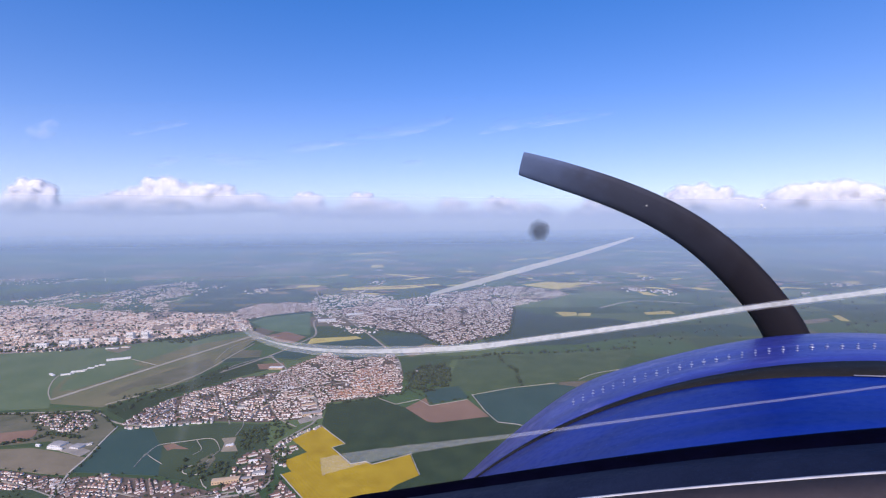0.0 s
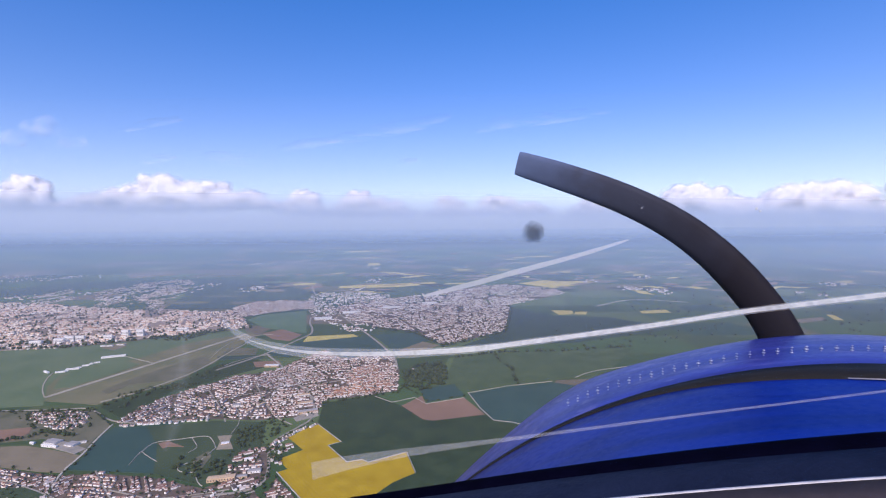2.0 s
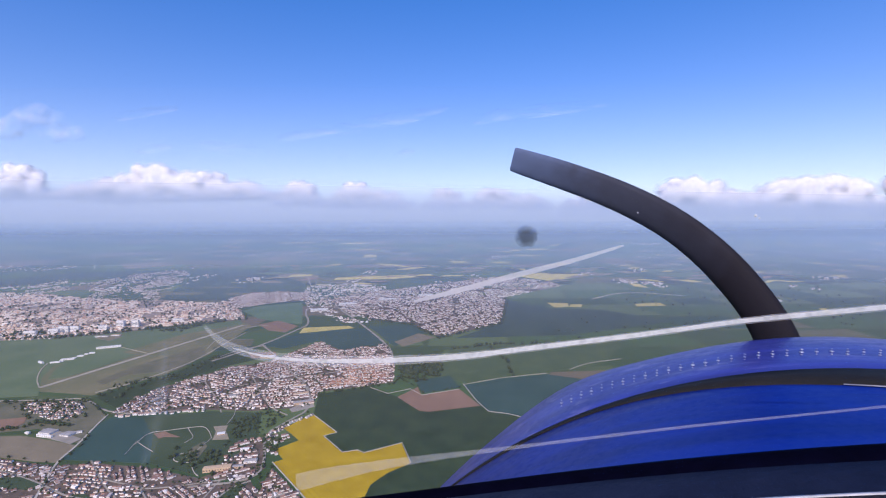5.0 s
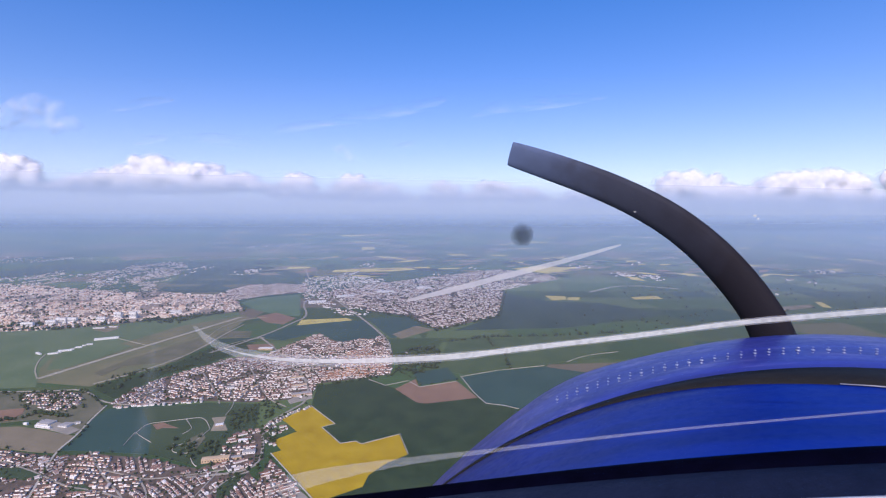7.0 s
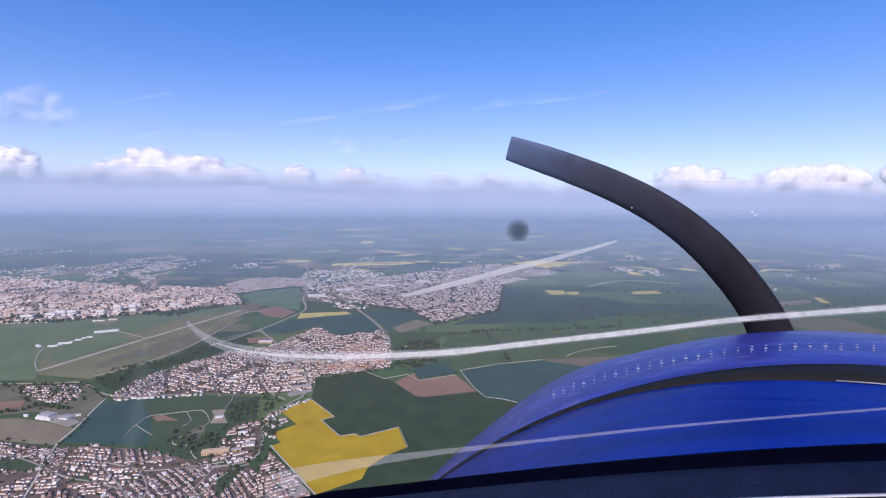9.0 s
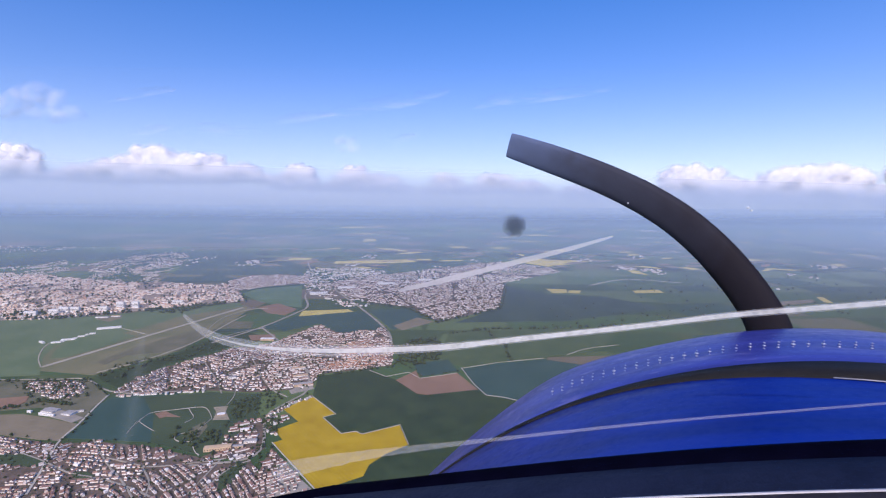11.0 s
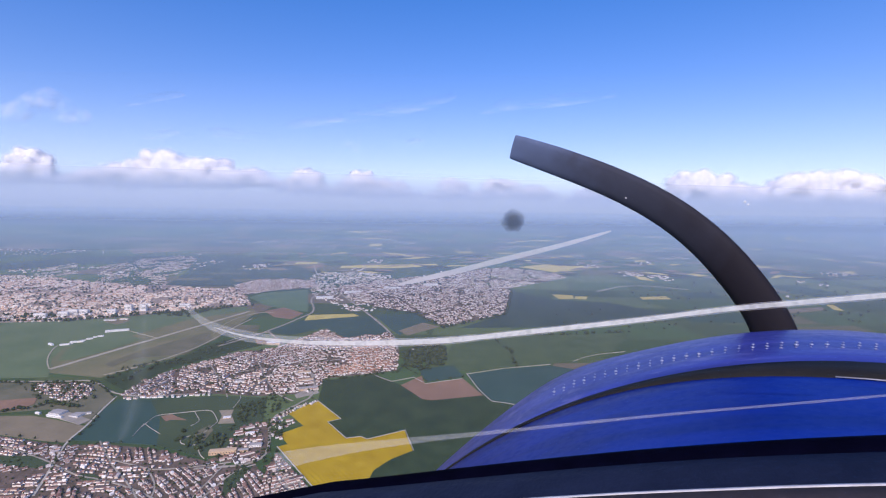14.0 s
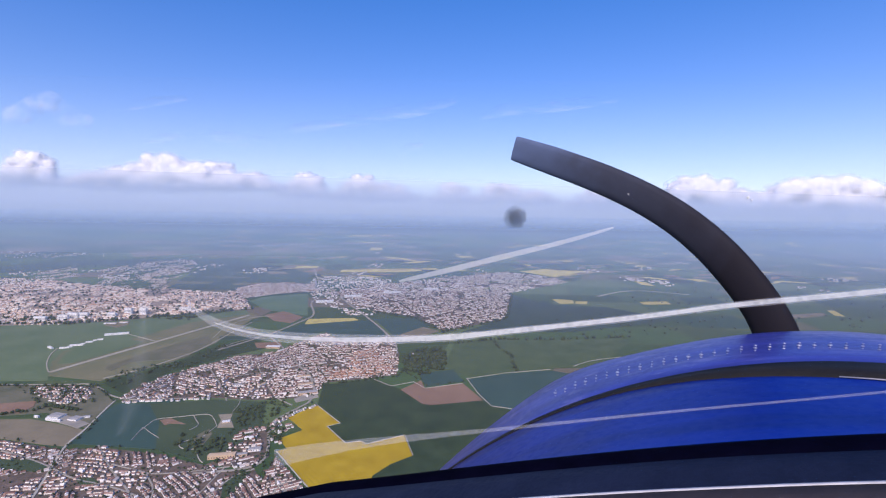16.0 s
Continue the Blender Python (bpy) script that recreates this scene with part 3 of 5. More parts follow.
ROADS = [
    ("road", 5, "road", "grey country road past the village", [(-1640.2, 1492.7), (-1295.1, 1507.2), (-1216.6, 1528.4), (-1043.9, 1390.6), (-861.2, 1414.5), (-766.2, 1438.0)]),
    ("road", 5, "track", "grey road bending towards the estate", [(-1043.9, 1390.6), (-1015.4, 1288.1), (-980.8, 1186.5), (-967.6, 1107.3), (-899.6, 984.8), (-852.9, 890.9)]),
    ("road", 6.5, "road", "main street along the rapeseed field", [(-545.0, 1721.1), (-421.6, 1451.5), (-475.7, 1332.2), (-509.2, 1257.9), (-443.0, 1098.7), (-449.8, 1027.7), (-581.1, 1003.2)]),
    ("road", 4.5, "road", "estate road curving between houses", [(-449.8, 1027.7), (-487.2, 995.0), (-499.8, 920.0), (-512.8, 879.2)]),
    ("road", 3.6, "road", "estate street between rows of houses", [(-885.5, 1116.4), (-769.4, 1003.8), (-702.5, 952.3), (-657.3, 911.1), (-623.6, 878.3)]),
    ("road", 3.6, "road", "estate street curving between houses", [(-1140.5, 1086.7), (-1070.6, 1071.6), (-933.6, 1020.9), (-826.2, 965.9), (-747.6, 951.9), (-665.1, 922.6), (-596.5, 889.3)]),
    ("road", 3.2, "road", "estate street curving between houses", [(-789.7, 1031.8), (-699.0, 1004.5), (-666.3, 993.5), (-581.0, 1012.4), (-510.8, 1034.3)]),
    ("road", 3.2, "road", "short estate street between houses", [(-687.1, 1000.0), (-626.6, 938.7), (-606.8, 887.4)]),
    ("road", 3.2, "road", "straight estate street between houses", [(-520.6, 1027.0), (-523.3, 953.8), (-526.5, 893.5)]),
    ("road", 4, "road", "village street between houses", [(-905.6, 1696.7), (-752.0, 1494.6), (-698.8, 1403.5)]),
    ("road", 4, "road", "village street between houses", [(-759.8, 1770.4), (-571.0, 1449.6), (-485.1, 1384.8)]),
    ("road", 4, "road", "long village street between houses", [(-994.0, 1412.9), (-930.3, 1532.3), (-781.5, 1626.7), (-566.5, 1720.8), (-329.7, 1847.7)]),
    ("road", 5, "road", "village street between houses", [(-625.3, 2109.6), (-438.8, 1922.1), (-322.3, 1804.8)]),
    ("road", 11, "road", "wide pale road between the fields", [(-994.4, 1928.6), (-877.8, 2183.6), (-811.3, 2485.4), (-778.8, 2639.0), (-938.5, 3022.4), (-914.3, 3318.4)]),
    ("road", 11, "road", "wide pale road to the distant town", [(-223.1, 1925.7), (-257.7, 2135.7), (-456.7, 2574.5), (-685.9, 3029.1), (-924.1, 3513.8), (-1204.9, 4108.9), (-1434.9, 4800.4)]),
    ("road", 8, "road", "village road", [(-877.8, 2183.6), (-718.6, 1965.9), (-566.5, 1720.8), (-475.1, 1591.6)]),
    ("farm_track", 1.7, "track", "chalky white farm track", [(-270.0, 1622.5), (-201.4, 1563.0), (-126.2, 1607.6), (-82.6, 1548.9), (47.5, 1604.5)]),
    ("farm_track", 1.7, "track", "chalky white farm track", [(63.5, 1656.3), (99.9, 1505.8), (133.5, 1413.7), (190.3, 1397.2), (230.5, 1372.6)]),
    ("farm_track", 1.1, "track", "chalky white farm track", [(63.2, 1650.4), (210.2, 1719.7), (394.5, 1774.8)]),
    ("farm_track", 1.3, "track", "pale winding footpath in the park", [(-832.3, 1198.0), (-836.0, 1229.2), (-838.6, 1269.4), (-791.3, 1282.2), (-747.2, 1297.8), (-704.7, 1311.1), (-673.0, 1278.6), (-644.4, 1235.9)]),
    ("farm_track", 1.3, "track", "pale winding footpath in the park", [(-743.9, 1297.8), (-723.0, 1271.9), (-697.1, 1242.3), (-698.4, 1223.9), (-704.9, 1208.1)]),
    ("farm_track", 0.9, "track", "pale winding footpath in the park", [(-836.7, 1215.6), (-804.2, 1190.7), (-759.6, 1160.7)]),
    ("farm_track", 1.3, "track", "pale winding footpath in the park", [(-644.4, 1235.9), (-646.2, 1199.9), (-649.5, 1157.7), (-654.7, 1130.7)]),
    ("farm_track", 1.5, "track", "pale winding footpath in the park", [(-674.8, 1153.4), (-687.3, 1140.2), (-686.0, 1123.6), (-670.1, 1110.4), (-646.4, 1106.9), (-630.6, 1108.9), (-622.6, 1093.2), (-596.0, 1058.0), (-581.0, 1047.1)]),
    ("farm_track", 1.0, "track", "pale winding footpath in the park", [(-821.1, 1143.8), (-838.8, 1215.6)]),
    ("farm_track", 1.5, "track", "pale dusty edge of the rapeseed field", [(-412.5, 1396.0), (-307.5, 1270.7), (-339.0, 1249.3), (-267.0, 1158.5), (-230.6, 1171.0), (-211.6, 1156.5), (-117.7, 1210.3), (-86.5, 1104.9)]),
    ("farm_track", 1.8, "track", "pale farm track beside the rapeseed", [(-430.0, 1109.8), (-284.0, 937.5), (-262.0, 912.0), (-240.0, 885.0)]),
    ("farm_track", 1.4, "track", "pale path beside the wood", [(-716.4, 1519.9), (-651.2, 1404.0), (-643.1, 1322.5)]),
    ("runway", 19, "runway", "worn pale runway in mown grass", [(-1455.2, 1617.0), (-1154.8, 2601.2)]),
    ("taxiway", 4, "runway", "narrow pale taxiway loop", [(-1455.2, 1617.0), (-1545.5, 1706.0), (-1633.2, 1826.6), (-1669.6, 1901.4)]),
    ("taxiway", 6, "runway", "pale perimeter track round the airfield", [(-1219.2, 1570.4), (-1144.0, 1680.8), (-1105.5, 1792.5), (-1066.0, 1927.4), (-1073.4, 2253.4), (-1064.6, 2428.6)]),
    ("farm_track", 1.4, "track", "pale track beyond the meadow", [(494.7, 1817.7), (587.6, 1900.2), (751.8, 1958.3)]),
    ("farm_track", 10, "track", "pale track on the far plain", [(1092.6, 3449.0), (1487.4, 3812.7), (1849.6, 3599.5)]),
    ("farm_track", 3, "runway", "pale track across the airfield", [(-1554.7, 2160.5), (-1437.9, 2094.6), (-1367.7, 2058.8), (-1320.4, 2032.6)]),
    ("farm_track", 3, "runway", "pale track at the end of the airfield", [(-1111.5, 2119.7), (-1150.5, 2284.8), (-1154.1, 2426.7), (-1095.1, 2574.1), (-1005.5, 2590.3)]),
    ("farm_track", 4, "road", "pale lane by the crossroads", [(-994.4, 1952.9), (-977.6, 2047.7), (-915.2, 2142.9), (-857.7, 2173.8)]),
]
for k, (name, width, mat, label, line) in enumerate(ROADS):
    strip(name, line, width, M[mat], 1.7 + 0.02 * k, label, "runway" if name == "runway" else "road", 0 if "chalky" in label or "dusty" in label else 2)


# ---- houses ----
def gable(w, d, h, r, over=0.5):
    """Walls and a pitched roof of a house, w along its ridge: two lists of vertices and faces."""
    a, b = w / 2, d / 2
    wv = [(-a, -b, -1), (a, -b, -1), (a, b, -1), (-a, b, -1), (-a, -b, h), (a, -b, h), (a, b, h), (-a, b, h), (-a, 0, h + r), (a, 0, h + r)]
    wf = [(0, 1, 5, 4), (1, 2, 6, 9, 5), (2, 3, 7, 6), (3, 0, 4, 8, 7)]
    o, s = over, over * r / b
    rv = [(-a - o, -b - o, h - s), (a + o, -b - o, h - s), (a + o, 0, h + r), (-a - o, 0, h + r), (a + o, b + o, h - s), (-a - o, b + o, h - s)]
    rv += [(x, y, z + 0.35) for x, y, z in rv]
    rf = [(0, 3, 2, 1), (3, 5, 4, 2), (6, 7, 8, 9), (9, 8, 10, 11), (0, 1, 7, 6), (4, 5, 11, 10), (1, 2, 8, 7), (2, 4, 10, 8), (3, 0, 6, 9), (5, 3, 9, 11)]
    return (wv, wf), (rv, rf)


def box_lists(x0, x1, y0, y1, z0, z1):
    v = [(x0, y0, z0), (x1, y0, z0), (x1, y1, z0), (x0, y1, z0), (x0, y0, z1), (x1, y0, z1), (x1, y1, z1), (x0, y1, z1)]
    return v, [(0, 3, 2, 1), (4, 5, 6, 7), (0, 1, 5, 4), (1, 2, 6, 5), (2, 3, 7, 6), (3, 0, 4, 7)]


M["pane"] = surface("dark window glass", (0.02, 0.022, 0.026), (0.05, 0.055, 0.06), 2, 0.15, spec=0.5)
M["brickwork"] = surface("brick chimney", (0.20, 0.09, 0.06), (0.32, 0.16, 0.11), 2, 0.9)


def house_thing(w, d, h, r, name="house"):
    ob = new(name)
    (wv, wf), (rv, rf) = gable(w, d, h, r)
    wall = mesh_ob("wall", wv, wf, M["wall"], ob)
    mesh_ob("roof", rv, rf, M["roof"], ob)
    v, f = box_lists(w * 0.25, w * 0.25 + 0.9, -0.5, 0.5, h + r * 0.6, h + r + 1.1)
    mesh_ob("chimney", v, f, M["brickwork"], ob)
    for sx in (-0.28, 0.0, 0.28):
        tall = sx == 0
        v, f = box_lists(sx * w - 0.5, sx * w + 0.5, -d / 2 - 0.06, -d / 2 + 0.05, 0.1 if tall else 0.9, 2.1)
        mesh_ob("door" if tall else "window", v, f, M["pane"], wall)
    return ob


BLOCKS = {"dense estate": 11, "old village": 9, "village centre": 3, "pale city": 34, "large distant": 16, "houses on the hill": 5, "workshops": 3}
GAPS = {"houses on the hill": -0.12, "houses on the edge": -0.1, "pale city": -0.3, "old village": -0.42}
SPARSE = {"houses beside the rapeseed": 0.4, "houses on the hill": 0.7, "houses on the edge": 0.7, "distant suburb": 0.45, "scattered farms": 0.25, "pale city": 0.8, "large distant": 0.74, "sheds and houses": 0.6, "distant hamlet": 0.5}


def spots(poly, rng, along, step_x, step_y, keep=0.85, blocks=1, gap=-2.0):
    """Plots in rows along streets; each block of the place has its own slant, with a street between blocks."""
    xs, ys = [p[0] for p in poly], [p[1] for p in poly]
    seeds = []
    while len(seeds) < blocks:
        x, y = rng.uniform(min(xs), max(xs)), rng.uniform(min(ys), max(ys))
        if inside(poly, x, y):
            seeds.append((x, y, along + (rng.choice((-38, -20, -8, 8, 20, 38, 62)) if blocks > 1 else 0)))
    size = math.hypot(max(xs) - min(xs), max(ys) - min(ys))
    out = []
    for cx, cy, slant in seeds:
        ca, sa = math.cos(radians(slant)), math.sin(radians(slant))
        curve = rng.uniform(-0.0012, 0.0012)
        row, v = 0, -size
        while v < size:
            u = -size + rng.uniform(0, step_x)
            while u < size:
                w = v + curve * min(u * u, 22500)
                x, y = cx + u * ca - w * sa, cy + u * sa + w * ca
                u += step_x * rng.uniform(0.8, 1.4)
                wob = (2.2 if y < 2200 else 6.0) * step_x * noise.noise(Vector((x, y, 0)) / (step_x * 5))
                if rng.random() > keep or not inside(poly, x + wob, y + wob * 1.5) or not inside(poly, x, y):
                    continue
                if noise.noise(Vector((x, y * 0.6, 300)) / (step_x * 7)) < gap + rng.uniform(-0.1, 0.1):
                    continue  # a garden, a park or a school yard
                if blocks > 1:
                    near = sorted((math.hypot(x - a, y - b), a, b) for a, b, _ in seeds)
                    if near[0][1] != cx or near[0][2] != cy or near[1][0] - near[0][0] < step_y * 0.9:
                        continue
                turn = slant + math.degrees(math.atan(2 * curve * u)) + rng.choice((0, 0, 0, 0, 90)) + rng.uniform(-8, 8)
                out.append((x + rng.uniform(-0.12, 0.12) * step_x, y + rng.uniform(-0.12, 0.12) * step_y, turn))
            row += 1
            v += step_y * (1.55 if row % 2 == 0 else 1.0)
    return out


def by_street(x, y, room):
    """Whether a place lies on a street or within so many metres of it."""
    for _, width, _, _, line in ROADS:
        for (xa, ya), (xb, yb) in zip(line, line[1:]):
            if not (min(xa, xb) - 20 < x < max(xa, xb) + 20 and min(ya, yb) - 20 < y < max(ya, yb) + 20):
                continue
            dx, dy = xb - xa, yb - ya
            t = max(0.0, min(1.0, ((x - xa) * dx + (y - ya) * dy) / (dx * dx + dy * dy)))
            if math.hypot(x - xa - t * dx, y - ya - t * dy) < width / 2 + room:
                return True
    return False


def district(label, places, rng, size=1.0, name="housing_estate", big=0.06, roof="roofs"):
    """Houses too many to count, walls and roofs in two meshes."""
    WV, WF, RV, RF = [], [], [], []
    for x, y, turn in places:
        k = size * shrink(y)
        w, d, h, r = rng.uniform(8, 15) * k, rng.uniform(7, 10) * k, rng.uniform(3, 6) * k, rng.uniform(1.6, 3.4) * k
        if rng.random() < big:
            w, d, h, r = w * 2.2, d * 1.3, h * rng.uniform(1.2, 1.2 + 14 * max(0.0, min(big, 0.12) - 0.06)), 0.6
        ca, sa = math.cos(radians(turn)), math.sin(radians(turn))
        base = lie(x, y, 1.0)
        for (vs, fs), V, F in zip(gable(w, d, h, r, 0.5 * k), (WV, RV), (WF, RF)):
            k = len(V)
            V += [(base.x + a * ca - b * sa, base.y + a * sa + b * ca, base.z + c) for a, b, c in vs]
            F += [tuple(i + k for i in f) for f in fs]
    ob = tagged(mesh_ob(name, WV, WF, M["walls_city" if "city" in label else "walls"]), label, "houses", "", "stuff")
    tagged(mesh_ob("roofs", RV, RF, M[roof], ob), kind="stuff")
    return ob


DISTRICTS = [
    ("dense estate of small white houses with tiled roofs", -14, 8.6, 10.0, 0.62, [(-1286.3, 1158.8), (-1017.0, 1104.1), (-951.9, 1088.5), (-879.2, 1108.1), (-719.0, 1082.8), (-581.9, 1040.9), (-497.9, 1017.8), (-449.8, 1027.7), (-406.0, 967.4), (-381.0, 862.8), (-424.0, 813.9), (-1010.0, 800.0), (-1340.0, 1110.0)]),
    ("old village of tiled houses", 24, 10.5, 12.5, 0.74, [(-1043.0, 1399.2), (-1050.6, 1510.4), (-1011.1, 1634.9), (-883.7, 1846.1), (-749.0, 1916.9), (-621.5, 2240.8), (-477.1, 2093.5), (-283.7, 2215.7), (-213.5, 1925.9), (-194.6, 1676.5), (-292.4, 1633.6), (-438.3, 1581.2), (-434.4, 1451.4), (-612.5, 1417.6), (-761.6, 1429.1)]),
    ("village centre of old houses with orange tiles", 12, 11.0, 12.0, 0.8, [(-410.1, 1922.6), (-322.7, 2023.9), (-279.0, 1848.5), (-196.0, 1726.4), (-295.4, 1651.1), (-436.7, 1597.7), (-472.0, 1690.7), (-394.4, 1723.4)]),
    ("hamlet of low houses beside the road", 5, 11, 12, 0.7, [(-1414.5, 1476.3), (-1212.3, 1498.4), (-1123.5, 1398.2), (-1142.1, 1364.4), (-1173.1, 1339.8), (-1266.2, 1387.9)]),
    ("pale city blocks and houses", 10, 15, 18, 1.0, [(-3821.9, 3817.1), (-3333.3, 3742.1), (-2802.1, 3533.8), (-2378.9, 3393.8), (-2120.8, 3451.4), (-1793.3, 3315.8), (-1593.0, 3369.0), (-1328.2, 2974.1), (-1217.2, 2784.1), (-1621.6, 2548.3), (-1964.0, 2313.6), (-2390.9, 2227.2)]),
    ("houses on the edge of the city", 12, 13, 22, 0.66, [(-3733.9, 3949.3), (-3920.7, 4742.4), (-3238.1, 3967.0), (-3308.0, 3713.2)]),
    ("houses on the hill behind the city", 18, 12, 20, 0.66, [(-3409.4, 4366.3), (-3448.2, 5125.4), (-3111.0, 5499.4), (-2766.5, 4993.9), (-2496.4, 4244.3), (-2313.2, 3746.4), (-2072.5, 3284.6), (-2346.3, 3346.5), (-2700.9, 3458.8)]),
    ("houses strung along the road", 5, 13, 18, 0.85, [(-1507.5, 3168.5), (-1650.0, 3491.3), (-1594.3, 3770.4), (-1339.6, 3839.8), (-1111.5, 3786.5), (-1009.6, 3435.2), (-1270.2, 3285.1), (-1395.2, 3109.2)]),
    ("large distant town of tiled houses", -20, 14.5, 18, 0.84, [(-933.4, 3388.6), (-619.6, 3773.0), (-70.8, 4297.6), (573.3, 4837.1), (975.8, 4496.7), (1056.3, 4155.1), (464.7, 3530.7), (326.9, 2664.6), (-31.5, 2318.7), (-199.6, 2637.7), (-449.7, 2770.2), (-708.0, 3128.0)]),
    ("sheds and houses of a trading estate", 12, 20, 24, 0.85, [(-1090.8, 3383.9), (-1251.0, 4179.0), (-925.8, 4342.7), (-525.7, 4133.5), (-406.0, 3529.8), (-561.4, 3173.8), (-432.1, 2723.0), (-466.7, 2631.5), (-599.8, 2643.1), (-819.3, 2968.8), (-939.0, 3061.3)]),
    ("workshops and cottages beside the main street", 14, 12, 13, 0.75, [(-595.0, 1209.8), (-505.4, 1244.1), (-437.9, 1085.4), (-455.0, 1027.6), (-572.6, 1041.0), (-543.4, 1071.4)]),
    ("houses beside the rapeseed field", 35, 11, 12, 0.72, [(-501.2, 1258.0), (-475.4, 1316.8), (-407.7, 1224.9), (-449.4, 1185.8), (-418.4, 1132.3), (-442.6, 1112.4)]),
    ("low sheds and parked rows by the field", 30, 10, 10, 0.64, [(-417.3, 1018.5), (-421.3, 1085.6), (-280.9, 921.8), (-252.0, 881.2), (-377.5, 854.3), (-407.9, 956.9)]),
    ("distant suburb in the haze", 8, 42, 90, 1.15, [(-6168.4, 5972.0), (-6784.3, 7365.0), (-5880.2, 7086.6), (-4846.2, 5542.5), (-5395.1, 5035.6)]),
    ("distant suburb in the haze", 8, 42, 90, 1.15, [(-3377.1, 7597.7), (-3138.6, 9061.3), (-1605.1, 7147.0), (-1702.3, 6218.0), (-2732.3, 6497.4)]),
    ("scattered farms and houses", 5, 70, 60, 0.9, [(410.5, 3266.0), (601.4, 3102.8), (1039.4, 3036.3), (954.2, 2888.5), (406.4, 2807.4), (265.6, 2457.1)]),
    ("distant hamlet in the haze", 5, 60, 90, 1.5, [(2152.5, 3185.7), (2660.1, 3495.8), (2653.5, 3375.5), (2187.3, 3066.4)]),
]
rng = random.Random(11)
near_kinds = [house_thing(*s) for s in ((6.8, 5.0, 2.8, 1.6), (7.6, 5.2, 3.0, 1.7), (6.2, 4.9, 2.7, 1.5), (8.8, 5.0, 2.8, 1.5), (7.2, 5.5, 3.7, 1.7))]
houses = 0
for label, along, sx, sy, size, poly in DISTRICTS:
    keep = next((k for start, k in SPARSE.items() if label.startswith(start)), 0.92)
    blocks = next((b for start, b in BLOCKS.items() if label.startswith(start)), 1)
    gap = next((k for start, k in GAPS.items() if label.startswith(start)), -2.0)
    places = [p for p in spots(poly, rng, along, sx, sy, keep, blocks, gap) if not by_street(p[0], p[1], 3.4 * size)]
    if label.startswith("dense estate") or label.startswith("workshops"):
        # the nearest houses stand as things of their own
        places.sort(key=lambda p: p[1] - 0.2 * abs(p[0] + 350))
        places = [p for p in places if not any(inside(q, p[0], p[1]) for n, m, t, q in FIELDS if n in ("green", "yard"))]
        mine = [p for p in places if houses < 290 and p[1] < 1500]
        mine = mine[: 290 - houses]
        for x, y, turn in mine:
            kind = near_kinds[rng.randrange(5)]
            m = Matrix.Translation(lie(x, y, 1.0)) @ pose(0, 0, 0, 0, 0, turn)
            if kind.location.length == 0:
                kind.matrix_basis = m
                ob = kind
            else:
                ob = copy_thing(kind, m)
            tagged(ob, "small plastered house with a pitched tiled roof", "house", "houses of the estate")
            houses += 1
        places = places[len(mine):]
    district(label, places, rng, size, "housing_estate", 0.35 if label.startswith("sheds") else 0.12 if "city" in label else 0.05, "roofs_red" if "orange" in label else "roofs_pale" if label.startswith("pale city") else "roofs")
    if keep > 0.72:
        patch("estate_ground", poly, M["paved"] if "city" in label else M["suburb"], 0.6, "gardens and yards between " + label.split(" of ")[-1], "ground")


def farmsteads():
    """Small groups of far houses all over the plain."""
    rng = random.Random(31)
    places = []
    for _ in range(105):
        y = 4000 * (1 + 2.6 * rng.random() ** 1.5)
        x = y * rng.uniform(-0.95, 1.1)
        for _ in range(rng.randrange(4, 16)):
            places.append((x + rng.uniform(-0.02, 0.02) * y, y + rng.uniform(-0.03, 0.03) * y, rng.uniform(0, 180)))
    district("scattered pale farms and hamlets in the haze", places, rng, 1.5)


farmsteads()


# ---- large buildings ----
def hall(name, label, centre, w, d, h, turn, wall, roof, pitch=0.8):
    ob = new(name)
    ob.matrix_basis = Matrix.Translation(lie(*centre, 1.0)) @ pose(0, 0, 0, 0, 0, turn)
    (wv, wf), (rv, rf) = gable(w, d, h, pitch, 0.3)
    body = mesh_ob("wall", wv, wf, wall, ob)
    mesh_ob("roof", rv, rf, roof, ob)
    n = max(2, int(w / 6))
    for i in range(n):
        x = (i + 0.5) / n * w - w / 2
        a, b, c = (0.6, 0.5, 0.66) if name == "hangar" else (1.2, 0.35, 0.7)
        v, f = box_lists(x - a, x + a, -d / 2 - 0.08, -d / 2 + 0.05, h * b, h * c)
        mesh_ob("window", v, f, M["pane"], body)
    return tagged(ob, label, "building")


